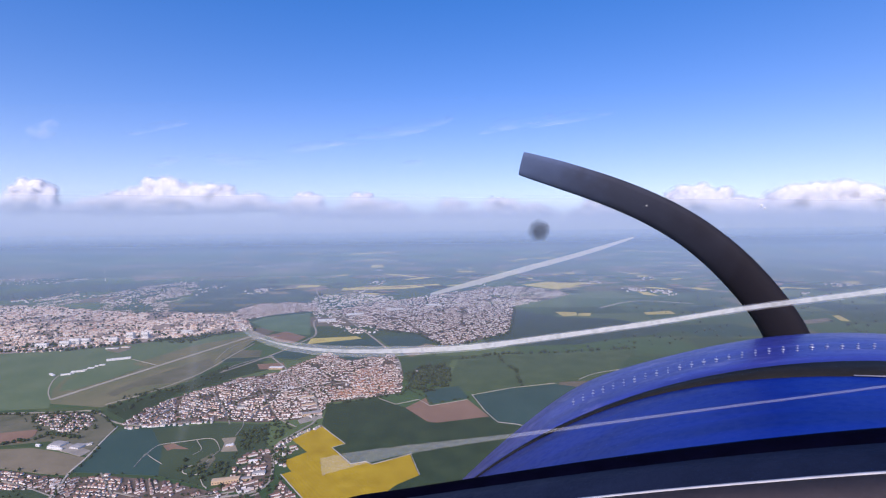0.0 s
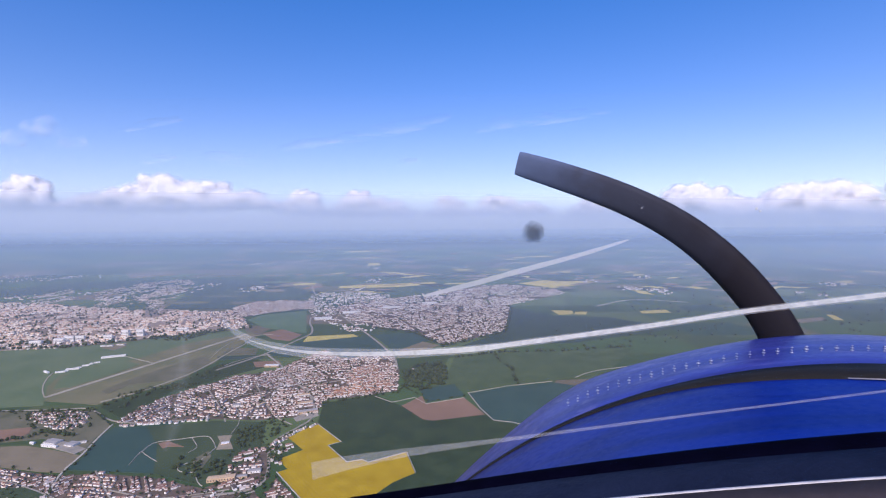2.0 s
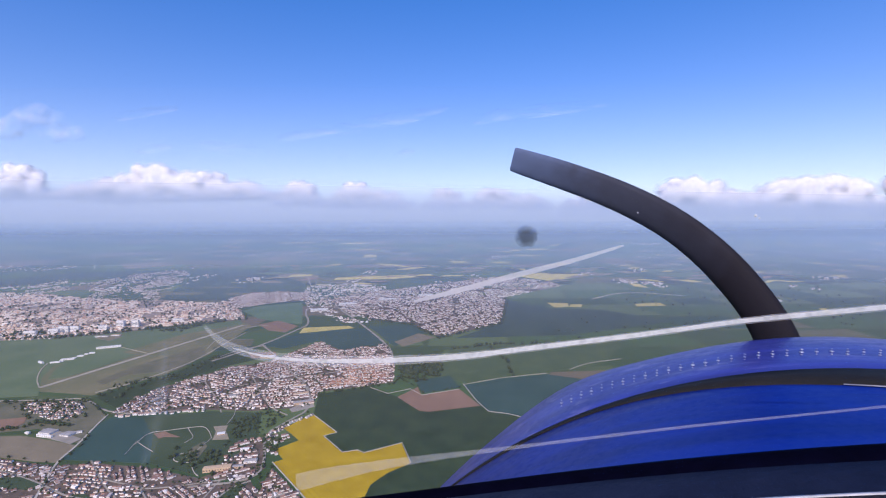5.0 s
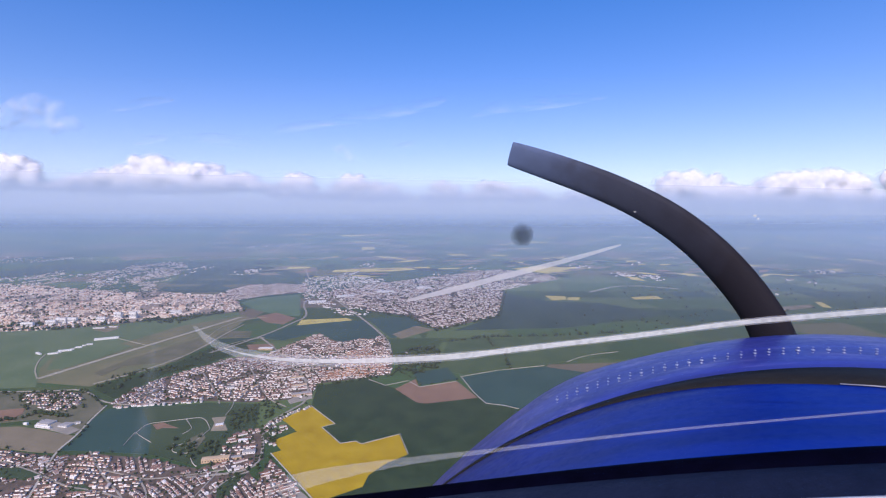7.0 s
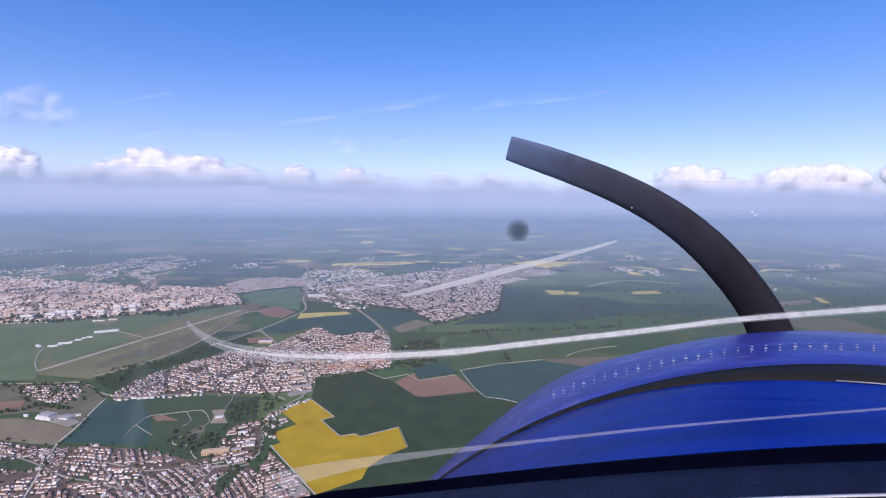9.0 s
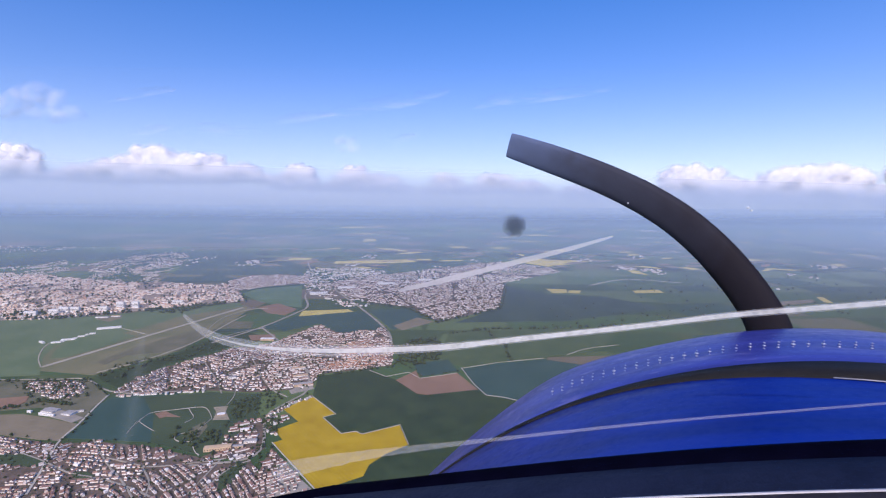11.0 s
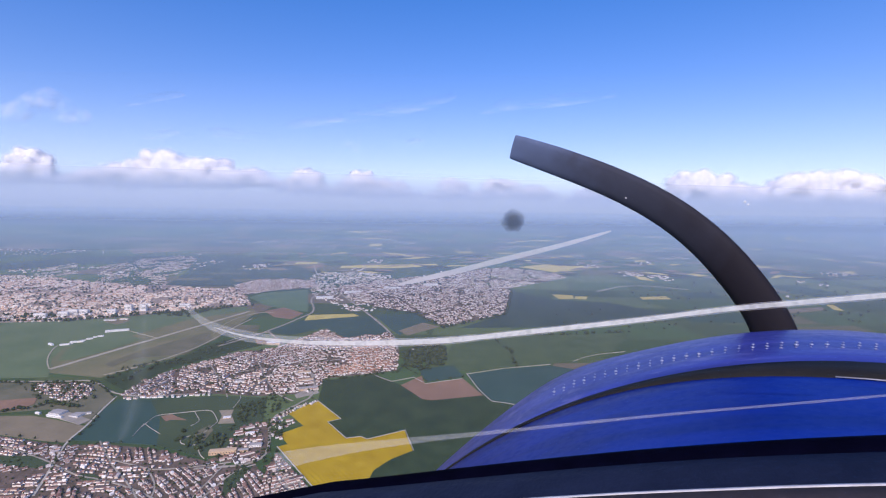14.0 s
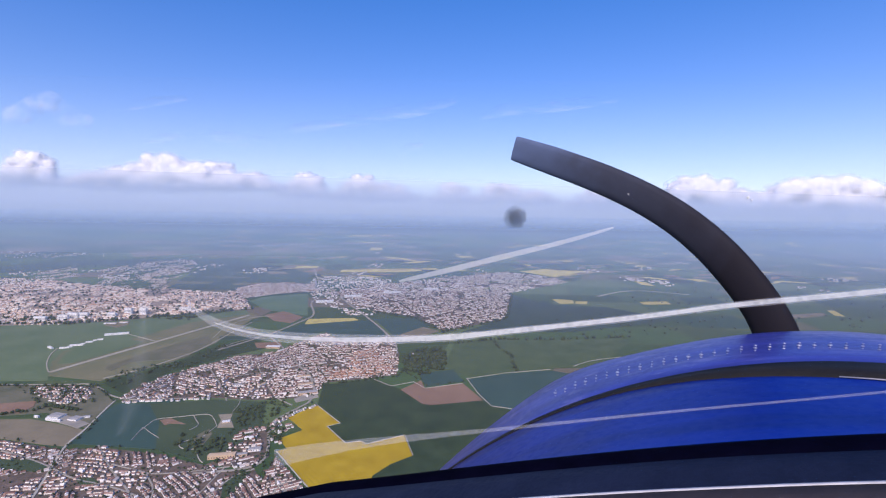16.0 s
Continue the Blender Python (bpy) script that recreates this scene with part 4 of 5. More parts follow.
HALLS = [
    ("school", "sandy plastered school with a long tiled roof", [(-548.7, 1073.9)], 62, 16, 8, 12, "sandstone", "sandstone"),
    ("clubhouse", "low sandy building in the park", [(-629.9, 1260.1)], 20, 14, 3, 20, "sandstone", "white"),
    ("hangar", "white hangar beside the airfield", [(-1704.4, 1908.6)], 38, 9, 5, -30, "white", "white"),
    ("hangar", "white hangar beside the airfield", [(-1645.6, 1909.6)], 34, 9, 5, 22, "white", "white"),
    ("hangar", "white hangar beside the airfield", [(-1626.1, 1950.3)], 48, 10, 6, 22, "white", "white"),
    ("hangar", "white hangar beside the airfield", [(-1610.0, 2001.1)], 24, 9, 5, 22, "white", "white"),
    ("hangar", "white hangar beside the airfield", [(-1593.8, 2045.6)], 22, 8, 5, 22, "white", "white"),
    ("hangar", "long white hangar beside the airfield", [(-1585.6, 2140.0)], 95, 16, 7, 26, "white", "white"),
    ("hangar", "small white hangar beside the airfield", [(-1632.7, 1925.8)], 14, 8, 5, 22, "white", "white"),
    ("hangar", "small white hangar beside the airfield", [(-1616.9, 1975.4)], 14, 8, 5, 22, "white", "greyroof"),
    ("hangar", "small white hangar beside the airfield", [(-1605.4, 2027.5)], 12, 8, 5, 22, "white", "white"),
    ("clubhouse", "low pale clubhouse behind the airfield", [(-1768.6, 2340.9)], 60, 12, 6, 5, "white", "greyroof"),
    ("clubhouse", "low pale clubhouse behind the airfield", [(-1713.5, 2365.8)], 40, 12, 6, 5, "white", "sandstone"),
    ("warehouse", "wide grey-roofed warehouse by the trading yard", [(-1125.6, 1271.1)], 40, 26, 4, -12, "white", "greyroof"),
    ("warehouse", "grey-roofed warehouse by the trading yard", [(-1058.5, 1256.1)], 30, 24, 4, -12, "white", "greyroof"),
    ("warehouse", "long low white shed by the trading yard", [(-1113.1, 1243.6)], 52, 5, 5, -12, "white", "white"),
    ("warehouse", "small white shed by the trading yard", [(-1177.9, 1263.2)], 14, 6, 4, -12, "white", "white"),
    ("warehouse", "low grey shed in the trading yard", [(-1041.0, 1268.3)], 22, 8, 4, 25, "white", "greyroof"),
    ("workshop", "white flat workshop near the main street", [(-523.9, 1169.6)], 22, 9, 5, 10, "white", "white"),
    ("workshop", "white flat workshop near the main street", [(-485.0, 1112.0)], 30, 14, 5, 10, "white", "greyroof"),
    ("workshop", "sandy workshop near the main street", [(-504.1, 1084.8)], 24, 10, 5, 12, "sandstone", "greyroof"),
    ("village_hall", "pale square hall in the village", [(-723.4, 1535.1)], 24, 18, 6, 15, "white", "greyroof"),
    ("village_hall", "long pale block in the village", [(-659.8, 1486.1)], 30, 9, 6, 70, "white", "sandstone"),
    ("village_hall", "long pale block in the village", [(-642.7, 1536.2)], 30, 9, 6, 70, "white", "sandstone"),
    ("warehouse", "long pale warehouse in the village", [(-464.8, 1479.1)], 60, 18, 7, 20, "sandstone", "greyroof"),
    ("warehouse", "long pale warehouse in the village", [(-495.7, 1548.5)], 50, 16, 7, 20, "white", "sandstone"),
    ("warehouse", "long pale warehouse in the village", [(-525.4, 1624.6)], 46, 16, 7, 20, "white", "sandstone"),
    ("apartment_block", "white slab of flats at the city's edge", [(-2008.6, 2459.2)], 60, 16, 28, 5, "white", "white"),
    ("apartment_block", "white slab of flats at the city's edge", [(-2049.1, 2445.5)], 50, 16, 30, 5, "white", "white"),
    ("apartment_block", "white slab of flats at the city's edge", [(-2071.5, 2407.1)], 50, 16, 26, 5, "white", "white"),
    ("apartment_block", "white slab of flats at the city's edge", [(-2162.4, 2368.4)], 60, 16, 24, 5, "white", "white"),
    ("apartment_block", "white slab of flats at the city's edge", [(-1868.4, 2488.5)], 45, 16, 24, 5, "white", "white"),
    ("apartment_block", "white slab of flats in the city", [(-1833.7, 2571.4)], 40, 16, 34, 5, "white", "white"),
    ("apartment_block", "white slab of flats in the city", [(-1748.9, 2573.4)], 36, 16, 36, 5, "white", "white"),
    ("apartment_block", "white slab of flats in the city", [(-1579.9, 2695.6)], 60, 16, 18, 5, "white", "white"),
    ("warehouse", "white warehouse of the distant trading estate", [(-834.6, 3025.1)], 110, 50, 10, 10, "white", "white"),
    ("warehouse", "white warehouse of the distant trading estate", [(-691.9, 3234.7)], 120, 50, 10, 10, "white", "white"),
    ("warehouse", "white warehouse of the distant trading estate", [(-436.7, 3427.8)], 130, 50, 10, 10, "white", "white"),
    ("warehouse", "white warehouse of the distant trading estate", [(-157.4, 3617.4)], 110, 50, 10, 10, "white", "white"),
    ("warehouse", "pale low works beside the crossroads", [(-773.7, 1981.7)], 60, 22, 7, 0, "sandstone", "white"),
    ("farmhouse", "large pale house beside the copse", [(-145.0, 1911.3)], 30, 14, 9, 0, "sandstone", "greyroof"),
]
for name, label, centre, w, d, h, turn, wall, roof in HALLS:
    hall(name, label, centre[0], w, d, h, turn, M[wall], M[roof])


def terrace(line, count, size, label):
    """Long pale houses in a row beside a street."""
    rng = random.Random(count)
    ends = [Vector(p) for p in line]
    lengths = [(b - a).length for a, b in zip(ends, ends[1:])]
    for i in range(count):
        t = (i + 0.5) / count * sum(lengths)
        k = 0
        while t > lengths[k] and k < len(lengths) - 1:
            t -= lengths[k]
            k += 1
        d = (ends[k + 1] - ends[k]).normalized()
        p = ends[k] + d * t + Vector((-d.y, d.x)) * rng.uniform(-6, 6)
        w = sum(lengths) / count * rng.uniform(0.35, 0.85)
        ob = hall("terraced_house", label, (p.x, p.y), w, rng.uniform(6, 10) * size, rng.uniform(3.5, 6) * size, rng.uniform(-5, 5) + math.degrees(math.atan2(d.y, d.x)), M["wall"], M[rng.choice(("roof", "roof", "greyroof"))], 2.2)
        tagged(ob, group="terraced houses")


terrace([(-1018.0, 1374.1), (-853.6, 1401.6), (-755.7, 1424.7)], 15, 1.0, "long pale terraced house beside the road")
terrace([(-494.1, 1247.7), (-467.8, 1309.3), (-411.3, 1389.9)], 16, 0.9, "white terraced house along the main street")
terrace([(-994.0, 1426.2), (-884.9, 1454.9), (-803.6, 1474.7)], 12, 0.9, "long pale house with a tiled roof")


def mast():
    """A lattice mast on the raised far land."""
    at = lie(*[(-4306.5, 5636.7)][0], 0)
    ob = new("radio_mast")
    ob.location = at
    bm = bmesh.new()
    for k in range(4):
        a = k * math.pi / 2
        bmesh.ops.create_cone(bm, cap_ends=True, segments=6, radius1=0.9, radius2=0.5, depth=170, matrix=Matrix.Translation((3 * math.cos(a), 3 * math.sin(a), 85)))
    part("lattice_leg", bm, M["white"], ob)
    return tagged(ob, "tall slender pale radio mast on the plain", "mast")


mast()


# ---- trees ----
def crown(V, F, at, size, rng):
    """An uneven clump of leaves: a rough ball with pushed-out corners."""
    base = len(V)
    t = (1 + 5 ** 0.5) / 2
    ico = [(-1, t, 0), (1, t, 0), (-1, -t, 0), (1, -t, 0), (0, -1, t), (0, 1, t), (0, -1, -t), (0, 1, -t), (t, 0, -1), (t, 0, 1), (-t, 0, -1), (-t, 0, 1)]
    fac = [(0, 11, 5), (0, 5, 1), (0, 1, 7), (0, 7, 10), (0, 10, 11), (1, 5, 9), (5, 11, 4), (11, 10, 2), (10, 7, 6), (7, 1, 8), (3, 9, 4), (3, 4, 2), (3, 2, 6), (3, 6, 8), (3, 8, 9), (4, 9, 5), (2, 4, 11), (6, 2, 10), (8, 6, 7), (9, 8, 1)]
    for x, y, z in ico:
        s = size * rng.uniform(0.32, 0.62)
        V.append((at.x + x * s, at.y + y * s, at.z + size * 0.9 + z * s * 0.9))
    F += [tuple(i + base for i in f) for f in fac]


def woods(name, label, poly, count, size, rng):
    V, F = [], []
    xs, ys = [p[0] for p in poly], [p[1] for p in poly]
    made = tries = 0
    while made < count and tries < count * 30:
        tries += 1
        x, y = rng.uniform(min(xs), max(xs)), rng.uniform(min(ys), max(ys))
        if inside(poly, x, y):
            at = lie(x, y, 0.5)
            s = size * rng.uniform(0.6, 1.3) * shrink(y)
            for _ in range(2):
                crown(V, F, at + Vector((rng.uniform(-1, 1) * s * 0.5, rng.uniform(-1, 1) * s * 0.5, rng.uniform(-0.2, 0.2) * s)), s, rng)
            made += 1
    return tagged(mesh_ob(name, V, F, M["leaf"]), label, "trees", "", "stuff")


WOODS = [
    ("trees", "dark trees between the village and the rapeseed", 70, 3.6, [(-606.8, 1370.8), (-567.6, 1440.5), (-472.9, 1384.9), (-503.6, 1316.4), (-526.7, 1257.7), (-553.3, 1268.0)]),
    ("trees", "dark trees behind the sheds", 60, 3.2, [(-505.4, 1244.1), (-464.0, 1234.4), (-434.1, 1211.5), (-441.3, 1155.4), (-467.1, 1161.1)]),
    ("trees", "low scrub between airfield and city", 120, 6, [(-1608.3, 2468.0), (-1664.0, 2575.3), (-1536.1, 2564.1), (-1456.4, 2683.2), (-1321.3, 2749.1), (-1301.9, 2686.8), (-1411.2, 2539.2), (-1422.0, 2421.0)]),
    ("trees", "poplars along the edge of the city", 46, 7, [(-2233.5, 2331.2), (-2317.1, 2426.9), (-2147.5, 2443.3), (-2065.6, 2358.4)]),
    ("trees", "dark bushes beside the airfield track", 60, 4, [(-1208.2, 1637.9), (-1134.1, 1731.5), (-990.6, 1766.9), (-974.6, 1913.1), (-948.6, 1874.8), (-972.9, 1714.6), (-1123.1, 1681.1), (-1166.1, 1593.0)]),
    ("trees", "dark trees along the green in the estate", 16, 3.5, [(-492.7, 966.6), (-473.9, 1022.7), (-452.4, 1018.2), (-453.8, 936.1), (-465.1, 897.7)]),
    ("trees", "dark trees beside the main street", 14, 3.4, [(-449.9, 1067.1), (-421.3, 1085.6), (-346.1, 1000.7), (-377.4, 974.0), (-426.2, 995.5)]),
    ("copse", "dark green copse beside the ploughed field", 230, 8, [(-201.4, 1879.6), (-131.2, 1992.9), (-52.6, 2028.7), (-16.1, 1929.2), (-22.9, 1729.0), (-99.3, 1665.8), (-167.9, 1726.8)]),
    ("copse", "dark green trees in the park", 46, 4, [(-642.1, 1342.1), (-610.3, 1370.7), (-573.3, 1315.6), (-549.4, 1243.6), (-579.4, 1233.1), (-609.3, 1267.4)]),
    ("copse", "dark trees round the park paths", 40, 5, [(-731.0, 1167.5), (-673.9, 1199.3), (-598.0, 1184.3), (-556.5, 1084.3), (-597.9, 1070.9), (-674.5, 1096.5)]),
    ("hedge", "scattered trees below the airfield", 34, 6, [(-1193.8, 1549.5), (-1075.3, 1779.1), (-1019.6, 2029.1), (-974.2, 1961.5), (-1029.5, 1701.1), (-1116.5, 1470.6)]),
    ("garden_trees", "garden trees between the houses of the estate", 560, 2.1, DISTRICTS[0][5]),
    ("garden_trees", "garden trees between the houses of the village", 1000, 3.0, DISTRICTS[1][5]),
    ("garden_trees", "trees between the cottages", 70, 2.8, DISTRICTS[10][5]),
    ("garden_trees", "trees round the hamlet", 110, 4, [(-1436.6, 1476.0), (-1201.2, 1508.4), (-1090.9, 1365.0), (-1186.6, 1297.3)]),
    ("city_trees", "trees between the city blocks", 620, 6, DISTRICTS[4][5]),
    ("city_trees", "trees between the distant houses", 1400, 4.5, DISTRICTS[8][5]),
    ("city_trees", "trees on the hill behind the city", 220, 5, DISTRICTS[6][5]),
    ("woodland", "scattered trees on the plain", 46, 6, [(315.1, 2620.4), (619.7, 2829.2), (1429.5, 2767.4), (2070.7, 2951.8), (1689.9, 2487.5), (1048.4, 2295.5), (603.5, 2232.9), (332.4, 2281.3)]),
    ("woodland", "trees on the slope behind the city", 60, 4, [(-2149.3, 3608.7), (-2509.8, 4661.3), (-1993.2, 4463.4), (-1283.9, 4290.2), (-1199.3, 3844.6), (-1640.1, 3768.9), (-1615.4, 3416.9)]),
    ("woodland", "trees at the foot of the hills", 60, 6, [(-4521.7, 4363.2), (-4278.1, 5258.5), (-3093.2, 5564.9), (-2191.1, 5358.0), (-2149.9, 4818.3), (-2778.5, 4993.4), (-3557.5, 4572.8), (-4225.3, 3931.8)]),
    ("hedge", "scattered hedges and trees on the plain", 90, 8, [(954.5, 3571.8), (2434.2, 4240.8), (3818.3, 3951.0), (2542.5, 2505.8), (1728.4, 2697.1), (973.0, 2837.9)]),
]


def hedgerow(label, line, gap, size, rng):
    """Bushes and trees along a field's edge."""
    V, F = [], []
    for (xa, ya), (xb, yb) in zip(line, line[1:]):
        n = max(2, int(math.hypot(xb - xa, yb - ya) / gap))
        for i in range(n):
            if rng.random() < 0.75:
                t = (i + rng.random()) / n
                s = size * rng.uniform(0.5, 1.3)
                crown(V, F, lie(xa + (xb - xa) * t + rng.uniform(-3, 3), ya + (yb - ya) * t + rng.uniform(-3, 3), 0.6), s, rng)
    return tagged(mesh_ob("hedge", V, F, M["leaf"]), label, "hedge", "", "stuff")


HEDGES = [
    ("line of bushes along a country road", 9, 5, [(-1624.9, 1478.4), (-1282.9, 1492.5), (-1201.2, 1508.4), (-1038.2, 1378.0)]),
    ("trees along the estate road", 18, 4, [(-1007.2, 1277.3), (-966.6, 1174.3), (-956.6, 1099.2), (-891.5, 978.3)]),
    ("trees behind the trading yard", 7, 7, [(-1366.7, 1234.7), (-1222.5, 1300.6), (-1208.2, 1331.5), (-1098.0, 1309.6)]),
    ("bushes between the estate and the fields", 26, 3, [(-1292.6, 1164.8), (-1026.6, 1115.0), (-963.0, 1101.8), (-887.6, 1119.2), (-727.4, 1096.0), (-589.8, 1055.7)]),
    ("trees along the main street", 11, 3.4, [(-416.5, 1433.4), (-473.8, 1316.8), (-505.4, 1244.1), (-442.0, 1085.4), (-457.1, 1032.4)]),
    ("hedge at the edge of the village", 9, 6, [(-432.5, 1559.9), (-289.4, 1616.5), (-191.9, 1652.6), (-178.7, 1726.6), (-118.1, 1636.1)]),
    ("hedge between two fields", 10, 4, [(-101.7, 1636.4), (-79.5, 1564.7), (48.0, 1621.3)]),
    ("trees at the edge of the town", 18, 10, [(-448.9, 2722.6), (-196.4, 2594.5), (-31.1, 2296.2), (321.6, 2620.6), (460.2, 3430.2)]),
    ("hedge on the meadow", 14, 8, [(18.9, 2102.6), (209.9, 2184.1), (542.7, 2210.9), (900.2, 2281.6)]),
    ("hedge on the meadow", 14, 8, [(208.0, 2164.1), (224.6, 2016.2), (259.3, 1933.8), (255.2, 1733.2)]),
    ("trees along the edge of the city", 16, 10, [(-2451.9, 2258.6), (-1964.0, 2313.6), (-1604.7, 2521.2), (-1203.4, 2752.0)]),
]
rng = random.Random(23)
for label, gap, size, line in HEDGES:
    hedgerow(label, line, gap, size, rng)
for name, label, count, size, poly in WOODS:
    woods(name, label, poly, count, size, rng)


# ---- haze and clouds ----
# Haze painted on a see-through sheet: colour and opacity follow distance or height.
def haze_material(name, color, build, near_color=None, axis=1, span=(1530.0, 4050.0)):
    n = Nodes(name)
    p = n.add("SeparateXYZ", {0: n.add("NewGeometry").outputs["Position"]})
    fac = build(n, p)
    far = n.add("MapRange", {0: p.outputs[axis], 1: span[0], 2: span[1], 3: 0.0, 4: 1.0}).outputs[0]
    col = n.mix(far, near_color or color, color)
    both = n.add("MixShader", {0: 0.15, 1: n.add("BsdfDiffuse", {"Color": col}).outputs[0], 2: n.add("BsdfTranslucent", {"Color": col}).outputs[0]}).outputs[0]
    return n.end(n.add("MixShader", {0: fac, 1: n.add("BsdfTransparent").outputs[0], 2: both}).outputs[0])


def float_ramp(n, fac, lo, hi, stops, blend="LINEAR"):
    m = n.add("MapRange", {0: fac, 1: lo, 2: hi, 3: 0.0, 4: 1.0}).outputs[0]
    out = n.ramp(m, [(p, (v, v, v)) for p, v in stops])
    n.tree.nodes[-1].color_ramp.interpolation = blend
    return out


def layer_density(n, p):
    """Opacity painted by distance, raised further towards the right side."""
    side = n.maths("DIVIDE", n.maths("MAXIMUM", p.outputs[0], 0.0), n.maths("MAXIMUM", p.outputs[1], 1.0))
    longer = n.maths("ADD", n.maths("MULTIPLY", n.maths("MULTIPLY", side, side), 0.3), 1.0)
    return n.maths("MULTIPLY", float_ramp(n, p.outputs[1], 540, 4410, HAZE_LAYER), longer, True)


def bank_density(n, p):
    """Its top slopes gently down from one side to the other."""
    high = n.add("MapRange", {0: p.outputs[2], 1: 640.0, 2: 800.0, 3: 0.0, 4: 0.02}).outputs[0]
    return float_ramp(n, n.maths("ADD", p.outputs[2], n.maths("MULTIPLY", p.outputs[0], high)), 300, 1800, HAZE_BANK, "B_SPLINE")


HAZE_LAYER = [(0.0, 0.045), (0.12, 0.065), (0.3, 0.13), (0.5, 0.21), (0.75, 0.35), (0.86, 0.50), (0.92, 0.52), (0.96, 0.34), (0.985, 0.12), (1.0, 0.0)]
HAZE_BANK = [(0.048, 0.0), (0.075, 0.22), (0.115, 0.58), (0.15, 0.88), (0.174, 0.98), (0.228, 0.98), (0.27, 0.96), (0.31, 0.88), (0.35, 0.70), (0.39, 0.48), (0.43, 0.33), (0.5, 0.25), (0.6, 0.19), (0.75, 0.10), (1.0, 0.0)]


def haze_layer():
    """A sheet of painted thin haze over the land, drawn in towards the eye."""
    xs, ys = [-2.6, -1.6, -0.8, 0.0, 0.8, 1.6, 2.6], [600.0]
    while ys[-1] < 120000:
        ys.append(ys[-1] * 1.15)
    verts, faces = [], []
    for y in ys:
        for x in xs:
            p = lie(x * y, y)
            verts.append((p.x * 0.9, p.y * 0.9, EYE + (p.z - EYE) * 0.9))
    for j in range(len(ys) - 1):
        for i in range(6):
            a = j * 7 + i
            faces.append((a, a + 1, a + 8, a + 7))
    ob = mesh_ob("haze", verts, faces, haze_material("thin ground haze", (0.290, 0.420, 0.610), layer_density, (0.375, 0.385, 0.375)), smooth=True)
    return tagged(ob, "thin blue-grey haze thickening towards the horizon", "haze", "", "backdrop")


def haze_bank():
    verts, faces = [], []
    for i in range(25):
        x = -7200 + i * 600
        for z in (250, 600, 1200, 1850):
            verts.append((x, 4450, z))
    for i in range(24):
        for k in range(3):
            a = i * 4 + k
            faces.append((a, a + 4, a + 5, a + 1))
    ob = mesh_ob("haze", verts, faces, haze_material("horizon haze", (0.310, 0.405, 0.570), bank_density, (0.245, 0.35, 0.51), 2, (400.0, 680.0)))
    return tagged(ob, "pale grey-blue bank of haze along the horizon", "haze", "", "backdrop")


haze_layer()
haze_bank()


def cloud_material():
    """White droplets with scattering inside; normals are also bent sunward to lighten shaded sides."""
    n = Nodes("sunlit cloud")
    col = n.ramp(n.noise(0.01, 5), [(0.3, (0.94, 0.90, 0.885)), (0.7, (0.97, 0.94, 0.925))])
    # Leaning every normal at the sun puts brightness into the shaded sides.
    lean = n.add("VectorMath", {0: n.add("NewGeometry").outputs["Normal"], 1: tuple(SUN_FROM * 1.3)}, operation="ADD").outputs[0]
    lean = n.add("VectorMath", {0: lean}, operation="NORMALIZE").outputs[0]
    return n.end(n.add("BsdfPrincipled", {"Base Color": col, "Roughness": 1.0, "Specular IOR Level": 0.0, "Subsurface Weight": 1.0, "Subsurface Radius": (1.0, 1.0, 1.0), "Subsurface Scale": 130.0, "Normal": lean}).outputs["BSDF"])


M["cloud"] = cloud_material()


def wisp_material(name, amount, size, low=0.40, high=0.68):
    """Thin see-through vapour, broken up by noise."""
    n = Nodes(name)
    c = n.add("Mapping", {"Vector": n.add("NewGeometry").outputs["Position"], "Scale": size}).outputs["Vector"]
    g = n.add("TexNoise", {"Vector": c, "Scale": 1.0, "Detail": 5.0, "Roughness": 0.6}).outputs["Fac"]
    fac = n.maths("MULTIPLY", n.ramp(g, [(low, (0, 0, 0)), (high, (1, 1, 1))]), amount)
    white = (0.92, 0.91, 0.92)
    both = n.add("MixShader", {0: 0.15, 1: n.add("BsdfDiffuse", {"Color": c4(white)}).outputs[0], 2: n.add("BsdfTranslucent", {"Color": c4(white)}).outputs[0]}).outputs[0]
    return n.end(n.add("MixShader", {0: fac, 1: n.add("BsdfTransparent").outputs[0], 2: both}).outputs[0])


M["wisp"] = wisp_material("cloud fringe", 0.17, (0.016, 0.016, 0.02), 0.34, 0.64)
M["faint"] = wisp_material("thin cloud", 0.075, (0.006, 0.006, 0.008), 0.36, 0.62)
M["cirrus"] = wisp_material("ice cloud", 0.17, (0.0035, 0.002, 0.02), 0.42, 0.8)


